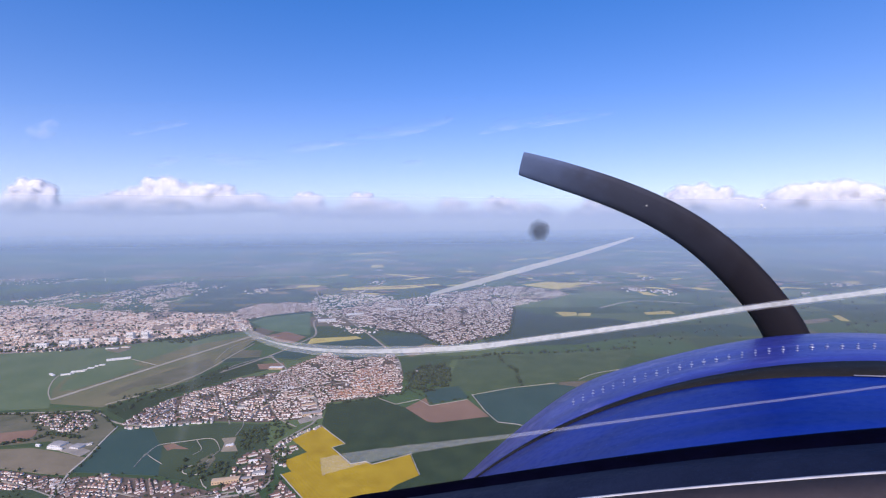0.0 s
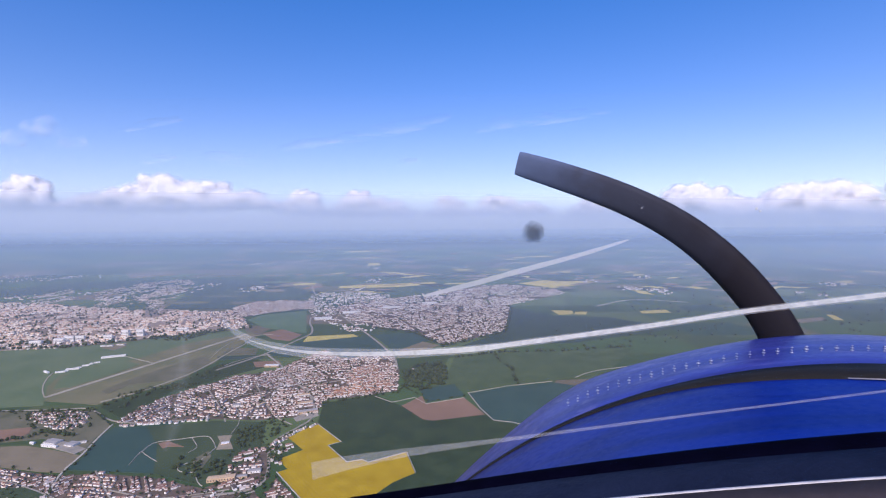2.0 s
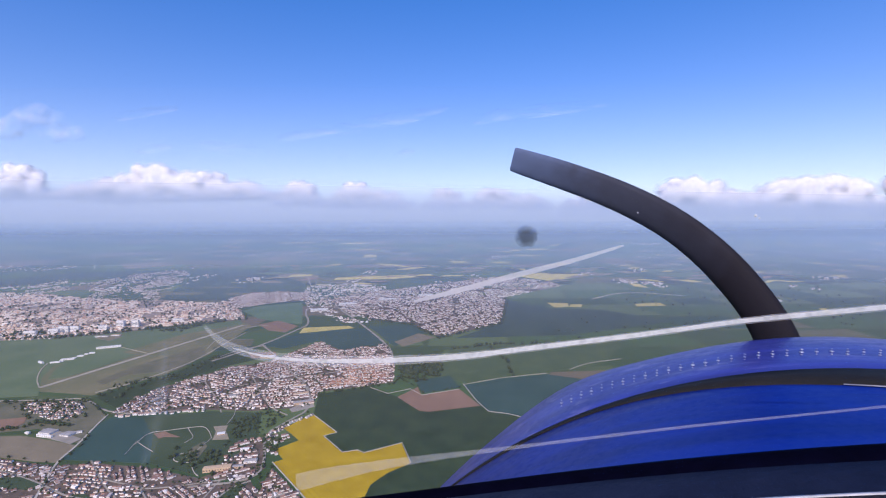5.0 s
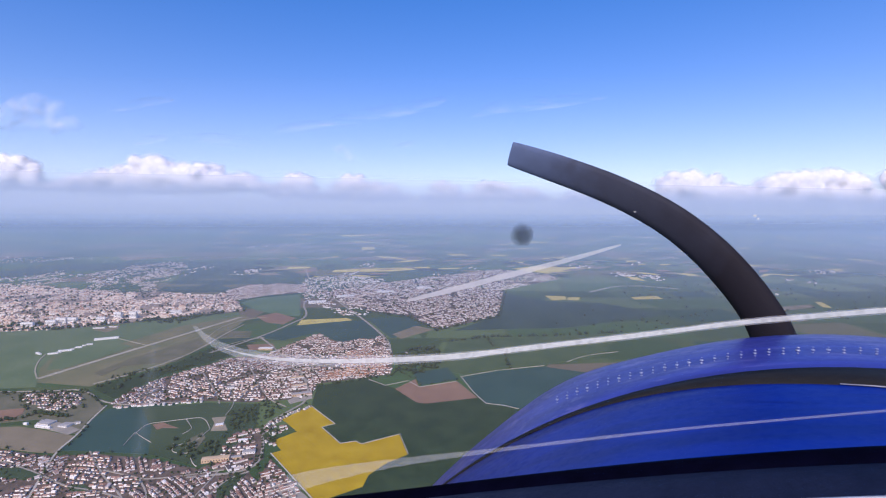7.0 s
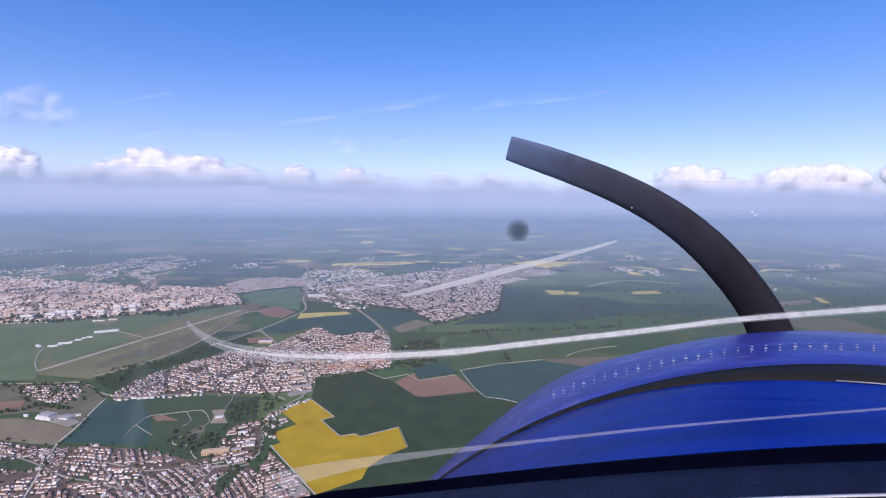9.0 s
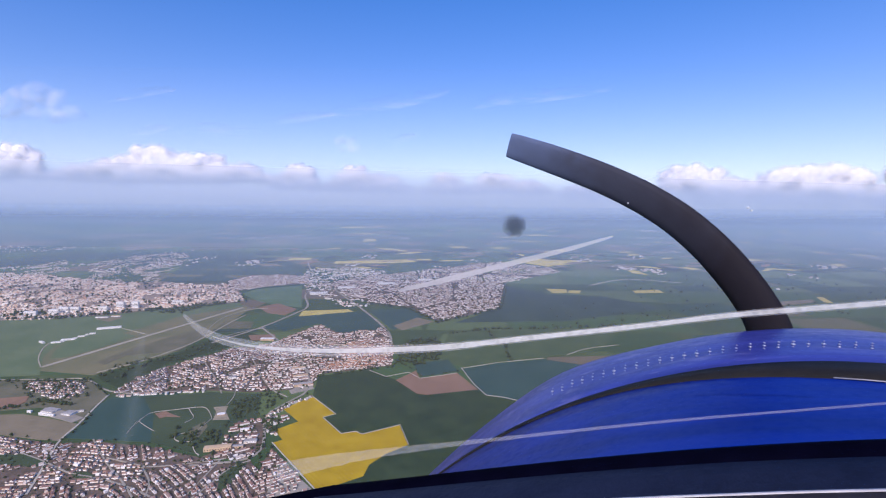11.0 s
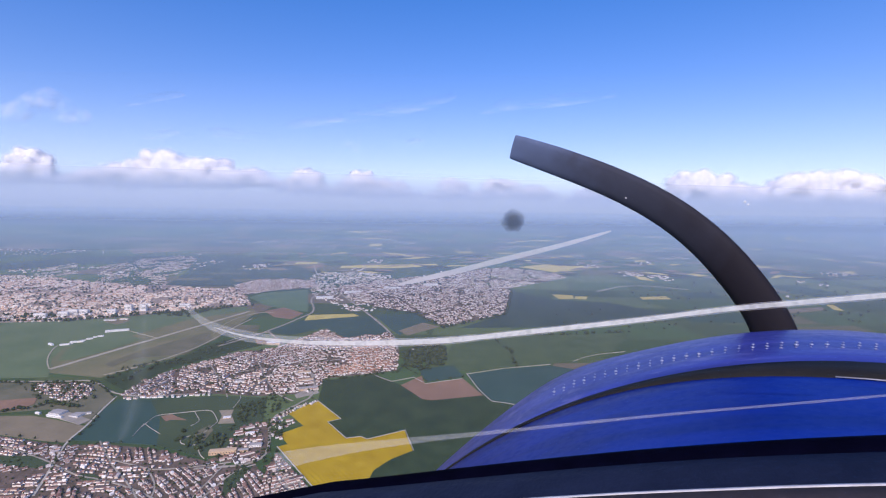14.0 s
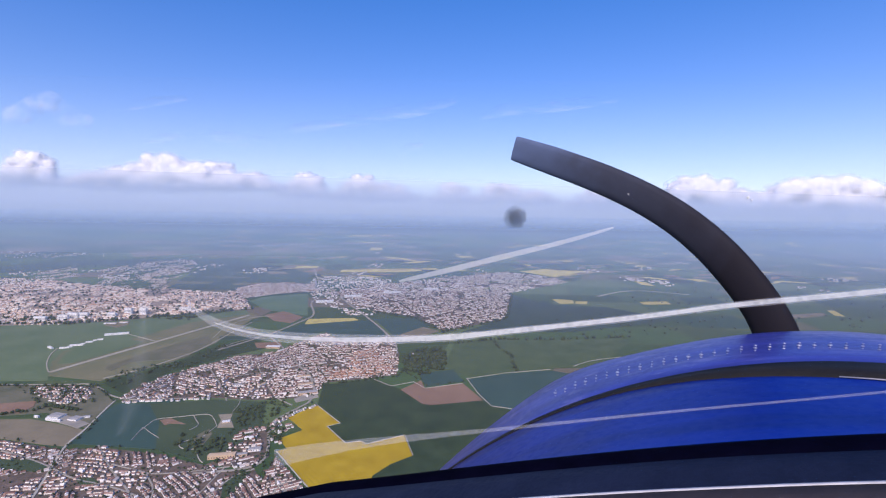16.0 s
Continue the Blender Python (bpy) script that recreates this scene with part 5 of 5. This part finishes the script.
def puffs(x0, x1, zb, zt, peaks, rng, far, fat):
    """Heaps of rough balls on a flat base."""
    w, h = x1 - x0, zt - zb
    bm = bmesh.new()
    n = max(7, int(w / h * 10))
    for i in range(n):
        u = (i + rng.uniform(0.1, 0.9)) / n
        hump = max((amp * (1 - (abs(u - c) / s) ** 1.6) for c, s, amp in peaks), default=0)
        tall = h * max(rng.uniform(0.35, 0.6), min(1.0, hump)) * rng.uniform(0.82, 1.0)
        edge = min(u, 1 - u) * w
        tall *= min(1.0, 0.32 + 0.68 * edge / min(1.2 * h, 0.3 * w))
        for j in range(4):
            r = h * rng.uniform(0.11, 0.21) * min(1.0, 0.55 + 0.45 * edge / min(h, 0.3 * w))
            z = zb + rng.uniform(0.0, 1.0) * max(0.0, tall - r) if j else zb + tall - r
            off = Vector((x0 + u * w + rng.uniform(-0.25, 0.25) * h, far + rng.uniform(-0.35, 0.35) * h, max(z, zb + 0.3 * r)))
            wide = rng.uniform(1.0, 1.6)
            for v in bmesh.ops.create_icosphere(bm, subdivisions=2, radius=r * fat)["verts"]:
                q = off + v.co
                v.co *= 1 + 0.30 * noise.noise(q / (h * 0.22)) + 0.20 * noise.noise(q / (h * 0.08))
                v.co.x *= wide
                v.co += off
    return bm


BILLOWS = bpy.data.textures.new("billows", "CLOUDS")
BILLOWS.noise_scale, BILLOWS.noise_depth = 38.0, 3


def cloud(a, b, top, base, peaks, seed, far=4750.0):
    """The numbers are slopes from the eye, times the distance."""
    x0, x1, zb, zt = a * far, b * far, EYE + base * far, EYE + top * far
    h = zt - zb
    ob = new("cloud")
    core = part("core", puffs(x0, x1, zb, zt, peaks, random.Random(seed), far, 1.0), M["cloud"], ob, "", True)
    m = core.modifiers.new("skin", "REMESH")
    m.mode, m.voxel_size, m.use_smooth_shade = "VOXEL", h / 28, True
    m = core.modifiers.new("soften", "SMOOTH")
    m.factor, m.iterations = 0.5, 20
    m = core.modifiers.new("billows", "DISPLACE")
    m.texture, m.texture_coords, m.strength, m.mid_level = BILLOWS, "GLOBAL", h * 0.11, 0.5
    m = core.modifiers.new("even", "SMOOTH")
    m.factor, m.iterations = 0.5, 3
    for fat in (1.07, 1.15, 1.25, 1.37, 1.52):
        fringe = part("fringe", puffs(x0, x1, zb, zt, peaks, random.Random(seed), far, fat), M["wisp"], ob, "torn thin vapour edge", True)
        m = fringe.modifiers.new("skin", "REMESH")
        m.mode, m.voxel_size, m.use_smooth_shade = "VOXEL", h / 18, True
        m = fringe.modifiers.new("soften", "SMOOTH")
        m.factor, m.iterations = 0.5, 8
    return tagged(ob, "white heaped cumulus cloud with a hazy flat base", "cloud", "clouds along the horizon")


def faint_cloud(a, b, top, base, seed, far=5150.0):
    x0, x1, zb, zt = a * far, b * far, EYE + base * far, EYE + top * far
    ob = new("cloud")
    for fat in (0.7, 0.95, 1.2, 1.5, 1.8):
        veil_ob = part("vapour", puffs(x0, x1, zb, zt, [(0.4, 0.5, 1.0), (0.75, 0.3, 0.8)], random.Random(seed), far, fat), M["faint"], ob, "", True)
        m = veil_ob.modifiers.new("skin", "REMESH")
        m.mode, m.voxel_size, m.use_smooth_shade = "VOXEL", (zt - zb) / 18, True
        m = veil_ob.modifiers.new("soften", "SMOOTH")
        m.factor, m.iterations = 0.5, 12
    return tagged(ob, "small thin grey-white cloud drifting in blue sky", "cloud", "clouds along the horizon")


def cirrus(ways, width, far=4600.0):
    """A thin streak of ice cloud, slightly arched."""
    pts = [Vector((x * far, far, EYE + z * far)) for x, z in ways]
    for _ in range(3):
        fine = [pts[0]]
        for a, b in zip(pts, pts[1:]):
            fine += [a.lerp(b, 0.25), a.lerp(b, 0.75)]
        pts = fine + [pts[-1]]
    verts, faces, n = [], [], len(pts)
    for i, p in enumerate(pts):
        w = width * math.sin(math.pi * (i + 0.3) / (n - 0.4)) ** 0.7
        for k in range(5):
            s = (k - 2) / 2
            verts.append(p + Vector((0, 60 * (1 - s * s), w * s)))
    for i in range(n - 1):
        for k in range(4):
            c = i * 5 + k
            faces.append((c, c + 1, c + 6, c + 5))
    ob = mesh_ob("cirrus", verts, faces, M["cirrus"], smooth=True)
    return tagged(ob, "faint white streak of high ice cloud", "cloud", "high streaks of cloud")


CLOUDS = [
    (-1.0156, -0.8447, 0.1251, 0.0520, [(0.55, 0.5, 1)]),
    (-0.8177, -0.3784, 0.1245, 0.0480, [(0.43, 0.17, 1), (0.65, 0.14, 0.85), (0.22, 0.22, 0.6), (0.86, 0.15, 0.62)]),
    (-0.3600, -0.2700, 0.0910, 0.0310, [(0.4, 0.6, 1)]),
    (-0.2490, -0.0824, 0.0890, 0.0290, [(0.25, 0.28, 1), (0.7, 0.4, 0.6)]),
    (-0.0389, 0.0409, 0.0690, 0.0250, [(0.5, 0.6, 1)]),
    (0.0433, 0.2222, 0.0700, 0.0260, [(0.3, 0.4, 1), (0.8, 0.3, 0.8)]),
    (0.2606, 0.4477, 0.0821, 0.0188, [(0.35, 0.55, 1), (0.75, 0.4, 0.75)]),
    (0.4514, 0.6349, 0.0990, 0.0160, [(0.35, 0.6, 1), (0.75, 0.45, 0.85)]),
    (0.6327, 0.9274, 0.1030, 0.0150, [(0.2, 0.5, 0.9), (0.45, 0.5, 0.9), (0.75, 0.45, 1)]),
    (0.9368, 1.1056, 0.1080, 0.0102, [(0.5, 0.6, 1)]),
    (-1.3048, -1.0280, 0.1169, 0.0408, [(0.5, 0.5, 1)]),
]
for k, (a, b, top, base, peaks) in enumerate(CLOUDS):
    cloud(a, b, top, base, peaks, (61 if k in (0, 8) else 40) + k)
for k, (a, b, top, base) in enumerate([
    (-0.9385, -0.7638, 0.2513, 0.1737),
    (-0.2380, -0.1672, 0.1418, 0.1065),
    (0.0065, 0.0784, 0.1338, 0.1148),
]):
    faint_cloud(a, b, top, base, 70 + k)
for ways, width in [
    ([(0.0596, 0.2039), (0.1128, 0.2251), (0.1958, 0.2278), (0.3494, 0.246)], 70),
    ([(-0.2679, 0.1848), (-0.1485, 0.2087), (-0.0772, 0.2171), (0.0059, 0.2384)], 70),
    ([(-0.7187, 0.2115), (-0.6464, 0.2292), (-0.5748, 0.2377)], 45),
    ([(-0.531, 0.1601), (-0.4598, 0.1522), (-0.3763, 0.1433)], 60),
    ([(-0.1133, 0.133), (-0.0653, 0.1473)], 45),
    ([(-0.6631, 0.1477), (-0.5909, 0.1586)], 40),
    ([(-0.3636, 0.1727), (-0.2917, 0.1847), (-0.1724, 0.1911)], 50),
]:
    cirrus(ways, width)


# ---- the aircraft ----
plane = tagged(new("light_aircraft"), "nose of a blue-painted light aircraft seen through its windscreen", "aircraft")
plane.matrix_basis = Matrix.Translation((0, 0, EYE)) @ pose(0, 0, 0, 0, 0, -27)
SECTION = np.polyfit([-0.9, -0.69, -0.45, -0.25, 0.0, 0.25, 0.45, 0.62], [-1.16, -0.935, -0.705, -0.578, -0.455, -0.372, -0.344, -0.355], 4)


def top_of(u):
    return float(np.polyval(SECTION, u))


def sheet(name, rows, material, parent, label="", thick=0.004):
    """A skin through rows of points, given a thickness."""
    bm = bmesh.new()
    grid = [[bm.verts.new(p) for p in row] for row in rows]
    for a, b in zip(grid, grid[1:]):
        for i in range(len(a) - 1):
            bm.faces.new((a[i], a[i + 1], b[i + 1], b[i]))
    bmesh.ops.recalc_face_normals(bm, faces=bm.faces)
    ob = part(name, bm, material, parent, label, True)
    if thick:
        m = ob.modifiers.new("thickness", "SOLIDIFY")
        m.thickness, m.offset = thick, -1
    return ob


US = [-0.95 + i * 0.05 for i in range(39)]


def crosswise(v, drop=0.0, shrink=0.0):
    return [(u, v, top_of(u) - drop - shrink * (u - 0.45) ** 2) for u in US]


def bulged(v, drop=0.0):
    """The cowl swells slightly at its shoulder towards the front."""
    f = min(1.0, max(0.0, (v - 1.32) / 0.25))
    return [(u, v, w + 0.03 * f * math.exp(-((u + 0.36) / 0.22) ** 2)) for u, v, w in crosswise(v, drop)]


cowl = sheet("engine_cowl", [crosswise(1.30, 0.03), crosswise(1.302, 0.004), crosswise(1.31)] + [bulged(v) for v in (1.4, 1.5, 1.6)] + [bulged(v, d) for v, d in ((1.66, 0.004), (1.70, 0.014), (1.74, 0.04), (1.77, 0.08), (1.79, 0.16), (1.80, 0.5))], M["cowl"], plane, "glossy blue engine cowl with rows of rivets")
deck = sheet("forward_deck", [crosswise(v) for v in (0.87, 0.9, 1.0, 1.1, 1.2, 1.29)] + [crosswise(1.293, 0.004), crosswise(1.294, 0.03)], M["blue"], plane, "glossy blue deck ahead of the windscreen")


def seam_near(u):
    """The gap narrows towards the side of the nose."""
    f = min(1.0, max(0.0, (u + 0.30) / 0.95))
    return 1.285 - 0.125 * f * f * (3 - 2 * f)


sheet("seam", [[(u, v, top_of(u) + z) for u in US for v in (seam_near(u) * (1 - f) + 1.318 * f,)] for f, z in ((0.0, -0.003), (0.02, 0.003), (0.5, 0.0035), (0.97, 0.003), (1.0, -0.003))], M["seam"], plane, "dark gap between deck and cowl", 0.002)
sheet("seam_edge", [[(u, seam_near(u) - d, top_of(u) + z) for u in US if u > 0.3] for d, z in ((0.0016, 0.002), (0.0, 0.004))], M["edge"], plane, "thin bright edge along the gap", 0.001)


def rivet_mesh():
    bm = bmesh.new()
    bmesh.ops.create_icosphere(bm, subdivisions=1, radius=1)
    for v in bm.verts:
        v.co.z *= 0.5
    me = bpy.data.meshes.new("rivet")
    bm.to_mesh(me)
    bm.free()
    me.materials.append(M["rivet"])
    me.polygons.foreach_set("use_smooth", [True] * len(me.polygons))
    return me


RIVET = rivet_mesh()
glints = random.Random(8)
for v0, r in ((1.445, 0.0042), (1.470, 0.0062), (1.497, 0.0042)):
    u0 = -0.34
    while u0 < 0.85:
        u = u0 * v0 / 1.47
        k = glints.uniform(0.55, 1.1)
        ob = new("rivet", RIVET)
        ob.parent = cowl
        ob.location, ob.scale = (u, v0, top_of(u) + 0.001 + 0.03 * min(1.0, (v0 - 1.32) / 0.25) * math.exp(-((u + 0.36) / 0.22) ** 2)), (r * k, r * k, r * k)
        u0 += 0.031

# the padded top of the instrument panel and its lip
SHIELD = np.polyfit([-0.79, -0.55, -0.34, -0.17, 0.02, 0.17, 0.28, 0.6], [-0.745, -0.642, -0.568, -0.508, -0.437, -0.380, -0.340, -0.268], 3)


WIDE = [-1.9 + i * 0.05 for i in range(58)]


def shield_top(u):
    """It runs on straight and down at the left, past the camera's view."""
    return float(np.polyval(SHIELD, max(u, -0.75))) + 0.46 * min(0.0, u + 0.75)


def shield_row(v, drop):
    return [(u, v, shield_top(u) - drop) for u in WIDE]


sheet("glareshield", [shield_row(v, d) for v, d in ((0.84, 0.012), (0.83, 0.004), (0.80, 0.008), (0.74, 0.022), (0.68, 0.040), (0.60, 0.066), (0.52, 0.095))], M["shield"], plane, "dark navy padded glareshield", 0.01)
sheet("shield_lip", [shield_row(v, d) for v, d in ((0.885, 0.06), (0.882, 0.010), (0.875, 0.0), (0.862, -0.003), (0.848, -0.002), (0.832, 0.004), (0.824, 0.012))], M["black"], plane, "black lip", 0.004)


def shield_at(u, v, up):
    drop = float(np.interp(v, [0.52, 0.60, 0.68, 0.74, 0.80, 0.83], [0.095, 0.066, 0.040, 0.022, 0.008, 0.004]))
    return (u, v, shield_top(u) - drop + up)


def cover_edge(u):
    return float(np.interp(u, [-0.5, -0.25, 0.09, 0.6], [0.757, 0.749, 0.752, 0.766]))


sheet("panel_cover", [[shield_at(u, cover_edge(u) - d, 0.005) for u in WIDE] for d in (0.0, 0.05, 0.10, 0.16, 0.20)], M["brown"], plane, "brown-grey vinyl panel cover", 0.002)
# A white strip added as the reflection along the panel cover's edge.
sheet("trim", [[shield_at(u, cover_edge(u) - d, z) for u in US] for d, z in ((-0.0028, 0.004), (-0.0021, 0.008), (0.0021, 0.008), (0.0028, 0.004))], M["reflected_line"], plane, "thin white line painted in for a reflection", 0.001)


TURN = Matrix.Rotation(radians(27), 3, "Z")


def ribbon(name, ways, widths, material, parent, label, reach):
    """A thin strip on the glass, a painted reflection, along directions from the seat."""
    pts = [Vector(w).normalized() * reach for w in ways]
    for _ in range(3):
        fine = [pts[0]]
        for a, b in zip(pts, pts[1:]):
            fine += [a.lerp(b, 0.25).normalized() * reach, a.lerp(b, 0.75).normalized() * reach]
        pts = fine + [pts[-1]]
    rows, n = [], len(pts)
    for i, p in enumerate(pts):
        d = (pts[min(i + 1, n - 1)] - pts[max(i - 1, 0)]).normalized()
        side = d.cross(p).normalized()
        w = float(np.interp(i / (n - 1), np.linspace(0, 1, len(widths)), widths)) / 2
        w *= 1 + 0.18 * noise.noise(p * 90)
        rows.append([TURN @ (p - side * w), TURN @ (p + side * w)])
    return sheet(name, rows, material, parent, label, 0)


def windscreen():
    rows = []
    for j in range(13):
        el = radians(-30 + j * 6.5)
        rows.append([TURN @ Vector((math.sin(radians(az)) * math.cos(el), math.cos(radians(az)) * math.cos(el), math.sin(el))) * 0.81 for az in range(-70, 71, 5)])
    ob = sheet("windscreen", rows, M["glass"], plane, "clear curved acrylic windscreen with painted reflections and specks", 0)
    ob.visible_shadow = False
    return ob


glass = windscreen()
ribbon("scratch", [(-0.4286, 0.8627, -0.2683), (-0.3867, 0.8764, -0.2869), (-0.3179, 0.8981, -0.304), (-0.2116, 0.9252, -0.315), (-0.0976, 0.9434, -0.3169), (0.0207, 0.9498, -0.3123), (0.1386, 0.9452, -0.2956), (0.2515, 0.9275, -0.2764), (0.4037, 0.8829, -0.2440), (0.5294, 0.8244, -0.2075), (0.628, 0.7594, -0.1800), (0.7207, 0.6796, -0.1485), (0.7711, 0.6261, -0.1280)], [0.0004, 0.0025, 0.005, 0.0075, 0.0085, 0.0075, 0.0068, 0.0062, 0.006, 0.006, 0.0065], M["scratch"], glass, "long white curved reflection, painted as a strip", 0.8)
ribbon("scratch_edge", [(-0.4743, 0.8514, -0.2238), (-0.4587, 0.8544, -0.2441), (-0.4332, 0.8612, -0.2657), (-0.3867, 0.8764, -0.2869), (-0.3179, 0.8981, -0.304), (-0.2116, 0.9252, -0.315), (-0.0976, 0.9434, -0.3169), (0.0207, 0.9498, -0.3123), (0.1386, 0.9452, -0.2956), (0.2515, 0.9275, -0.2764), (0.4037, 0.8829, -0.2440), (0.5294, 0.8244, -0.2075), (0.628, 0.7594, -0.1800), (0.7207, 0.6796, -0.1485), (0.7711, 0.6261, -0.1280)], [0.003, 0.008, 0.013, 0.017, 0.018, 0.014, 0.0115, 0.0105, 0.010, 0.0095, 0.0095, 0.010], M["scratch_edge"], glass, "soft pale edge of the painted reflection", 0.802)
ribbon("scratch", [(-0.0859, 0.9763, -0.1988), (0.0203, 0.9845, -0.174), (0.1406, 0.98, -0.1409), (0.2551, 0.9607, -0.1089), (0.3498, 0.9338, -0.0755)], [0.003, 0.009, 0.009, 0.007, 0.002], M["reflection_thin"], glass, "straight white reflection, painted as a strip", 0.8)
ribbon("smear", [(-0.2933, 0.8101, -0.5077), (-0.2364, 0.831, -0.5036), (-0.1442, 0.8551, -0.498), (-0.0353, 0.8709, -0.4903), (0.0818, 0.8747, -0.4777), (0.2393, 0.8606, -0.4496), (0.4302, 0.8096, -0.3993), (0.5786, 0.7379, -0.3474), (0.7361, 0.6205, -0.2704)], [0.026, 0.022, 0.013, 0.0075, 0.0048, 0.0036, 0.003, 0.0024], M["smear"], glass, "pale painted reflection low on the glass", 0.795)
for k in (0.4, 0.8, 1.3, 1.9):
    ribbon("smear", [(-0.5285, 0.8133, -0.2432), (-0.525, 0.7966, -0.2997), (-0.5214, 0.7768, -0.3532), (-0.5204, 0.7532, -0.4024), (-0.5258, 0.7332, -0.4311)], [0.002 * k, 0.008 * k, 0.014 * k, 0.013 * k, 0.009 * k, 0.003 * k], M["faint_reflection"], glass, "faint painted reflection", 0.796 + 0.001 * k)


def speck(way, size, material, label):
    p = TURN @ (Vector(way).normalized() * 0.798)
    bm = bmesh.new()
    bmesh.ops.create_icosphere(bm, subdivisions=3, radius=size)
    for v in bm.verts:
        v.co += v.co * 0.25 * noise.noise(v.co * 180 + Vector((3, 1, 7)))
    ob = part("speck", bm, material, glass, label, True)
    ob.location = p
    return ob


for k in range(8):
    speck((0.1585 + 0.0002 * k, 0.9856, -0.0585 - 0.0002 * k), 0.0195 - 0.0016 * k, M["speck_film"], "dark blurred insect speck")
# Small white balls stand in for bright glints on the glass.
speck([(0.551, 0.8343, -0.0163)][0], 0.0020, M["scratch"], "white painted glint on the glass")
speck([(0.5554, 0.8313, -0.0213)][0], 0.0014, M["scratch"], "white painted glint on the glass")
speck([(0.374, 0.9274, -0.0093)][0], 0.0014, M["reflection_thin"], "white painted glint on the glass")

# the propeller, at rest, one blade raised
prop = new("propeller")
prop.parent = plane
tagged(prop, "dark grey propeller with a curved blade, sky colour painted into its tip")


def blade(ways, chords, reach):
    """A blade bent to fit the camera's view, with a lens-shaped section."""
    pts = [Vector(w).normalized() for w in ways]
    pts = [TURN @ (p * (reach / (TURN @ p).y)) for p in pts]
    for _ in range(3):
        fine = [pts[0]]
        for a, b in zip(pts, pts[1:]):
            fine += [a.lerp(b, 0.25), a.lerp(b, 0.75)]
        pts = fine + [pts[-1]]
    bm, rings, n = bmesh.new(), [], len(pts)
    for i, p in enumerate(pts):
        d = (pts[min(i + 1, n - 1)] - pts[max(i - 1, 0)]).normalized()
        side = d.cross(Vector((0, 1, 0))).normalized()
        f = i / (n - 1)
        c = float(np.interp(f, np.linspace(0, 1, len(chords)), chords)) / 2
        thick = 0.035 * (1 - f) + 0.008
        ring = []
        for k in range(14):
            a = k / 14 * 2 * math.pi
            ring.append(bm.verts.new(p + side * c * math.cos(a) + Vector((0, 1, 0)) * (thick * math.sin(a) + 0.25 * c * math.cos(a))))
        rings.append(ring)
    for a, b in zip(rings, rings[1:]):
        for k in range(14):
            bm.faces.new((a[k], a[(k + 1) % 14], b[(k + 1) % 14], b[k]))
    bm.faces.new(rings[0])
    bm.faces.new(rings[-1])
    bmesh.ops.recalc_face_normals(bm, faces=bm.faces)
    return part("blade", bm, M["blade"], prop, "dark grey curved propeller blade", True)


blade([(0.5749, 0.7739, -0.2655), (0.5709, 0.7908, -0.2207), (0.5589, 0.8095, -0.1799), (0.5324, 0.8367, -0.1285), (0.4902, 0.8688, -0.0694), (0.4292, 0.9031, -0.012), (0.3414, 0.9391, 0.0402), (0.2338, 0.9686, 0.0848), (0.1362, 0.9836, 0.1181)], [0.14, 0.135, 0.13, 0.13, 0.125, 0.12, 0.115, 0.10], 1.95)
bm = bmesh.new()
bmesh.ops.create_uvsphere(bm, u_segments=24, v_segments=12, radius=0.17)
for v in bm.verts:
    v.co = Vector((v.co.x, v.co.y * 1.6, v.co.z)) + Vector((0.45, 1.98, -0.70))
part("spinner", bm, M["blue"], prop, "blue rounded spinner", True)
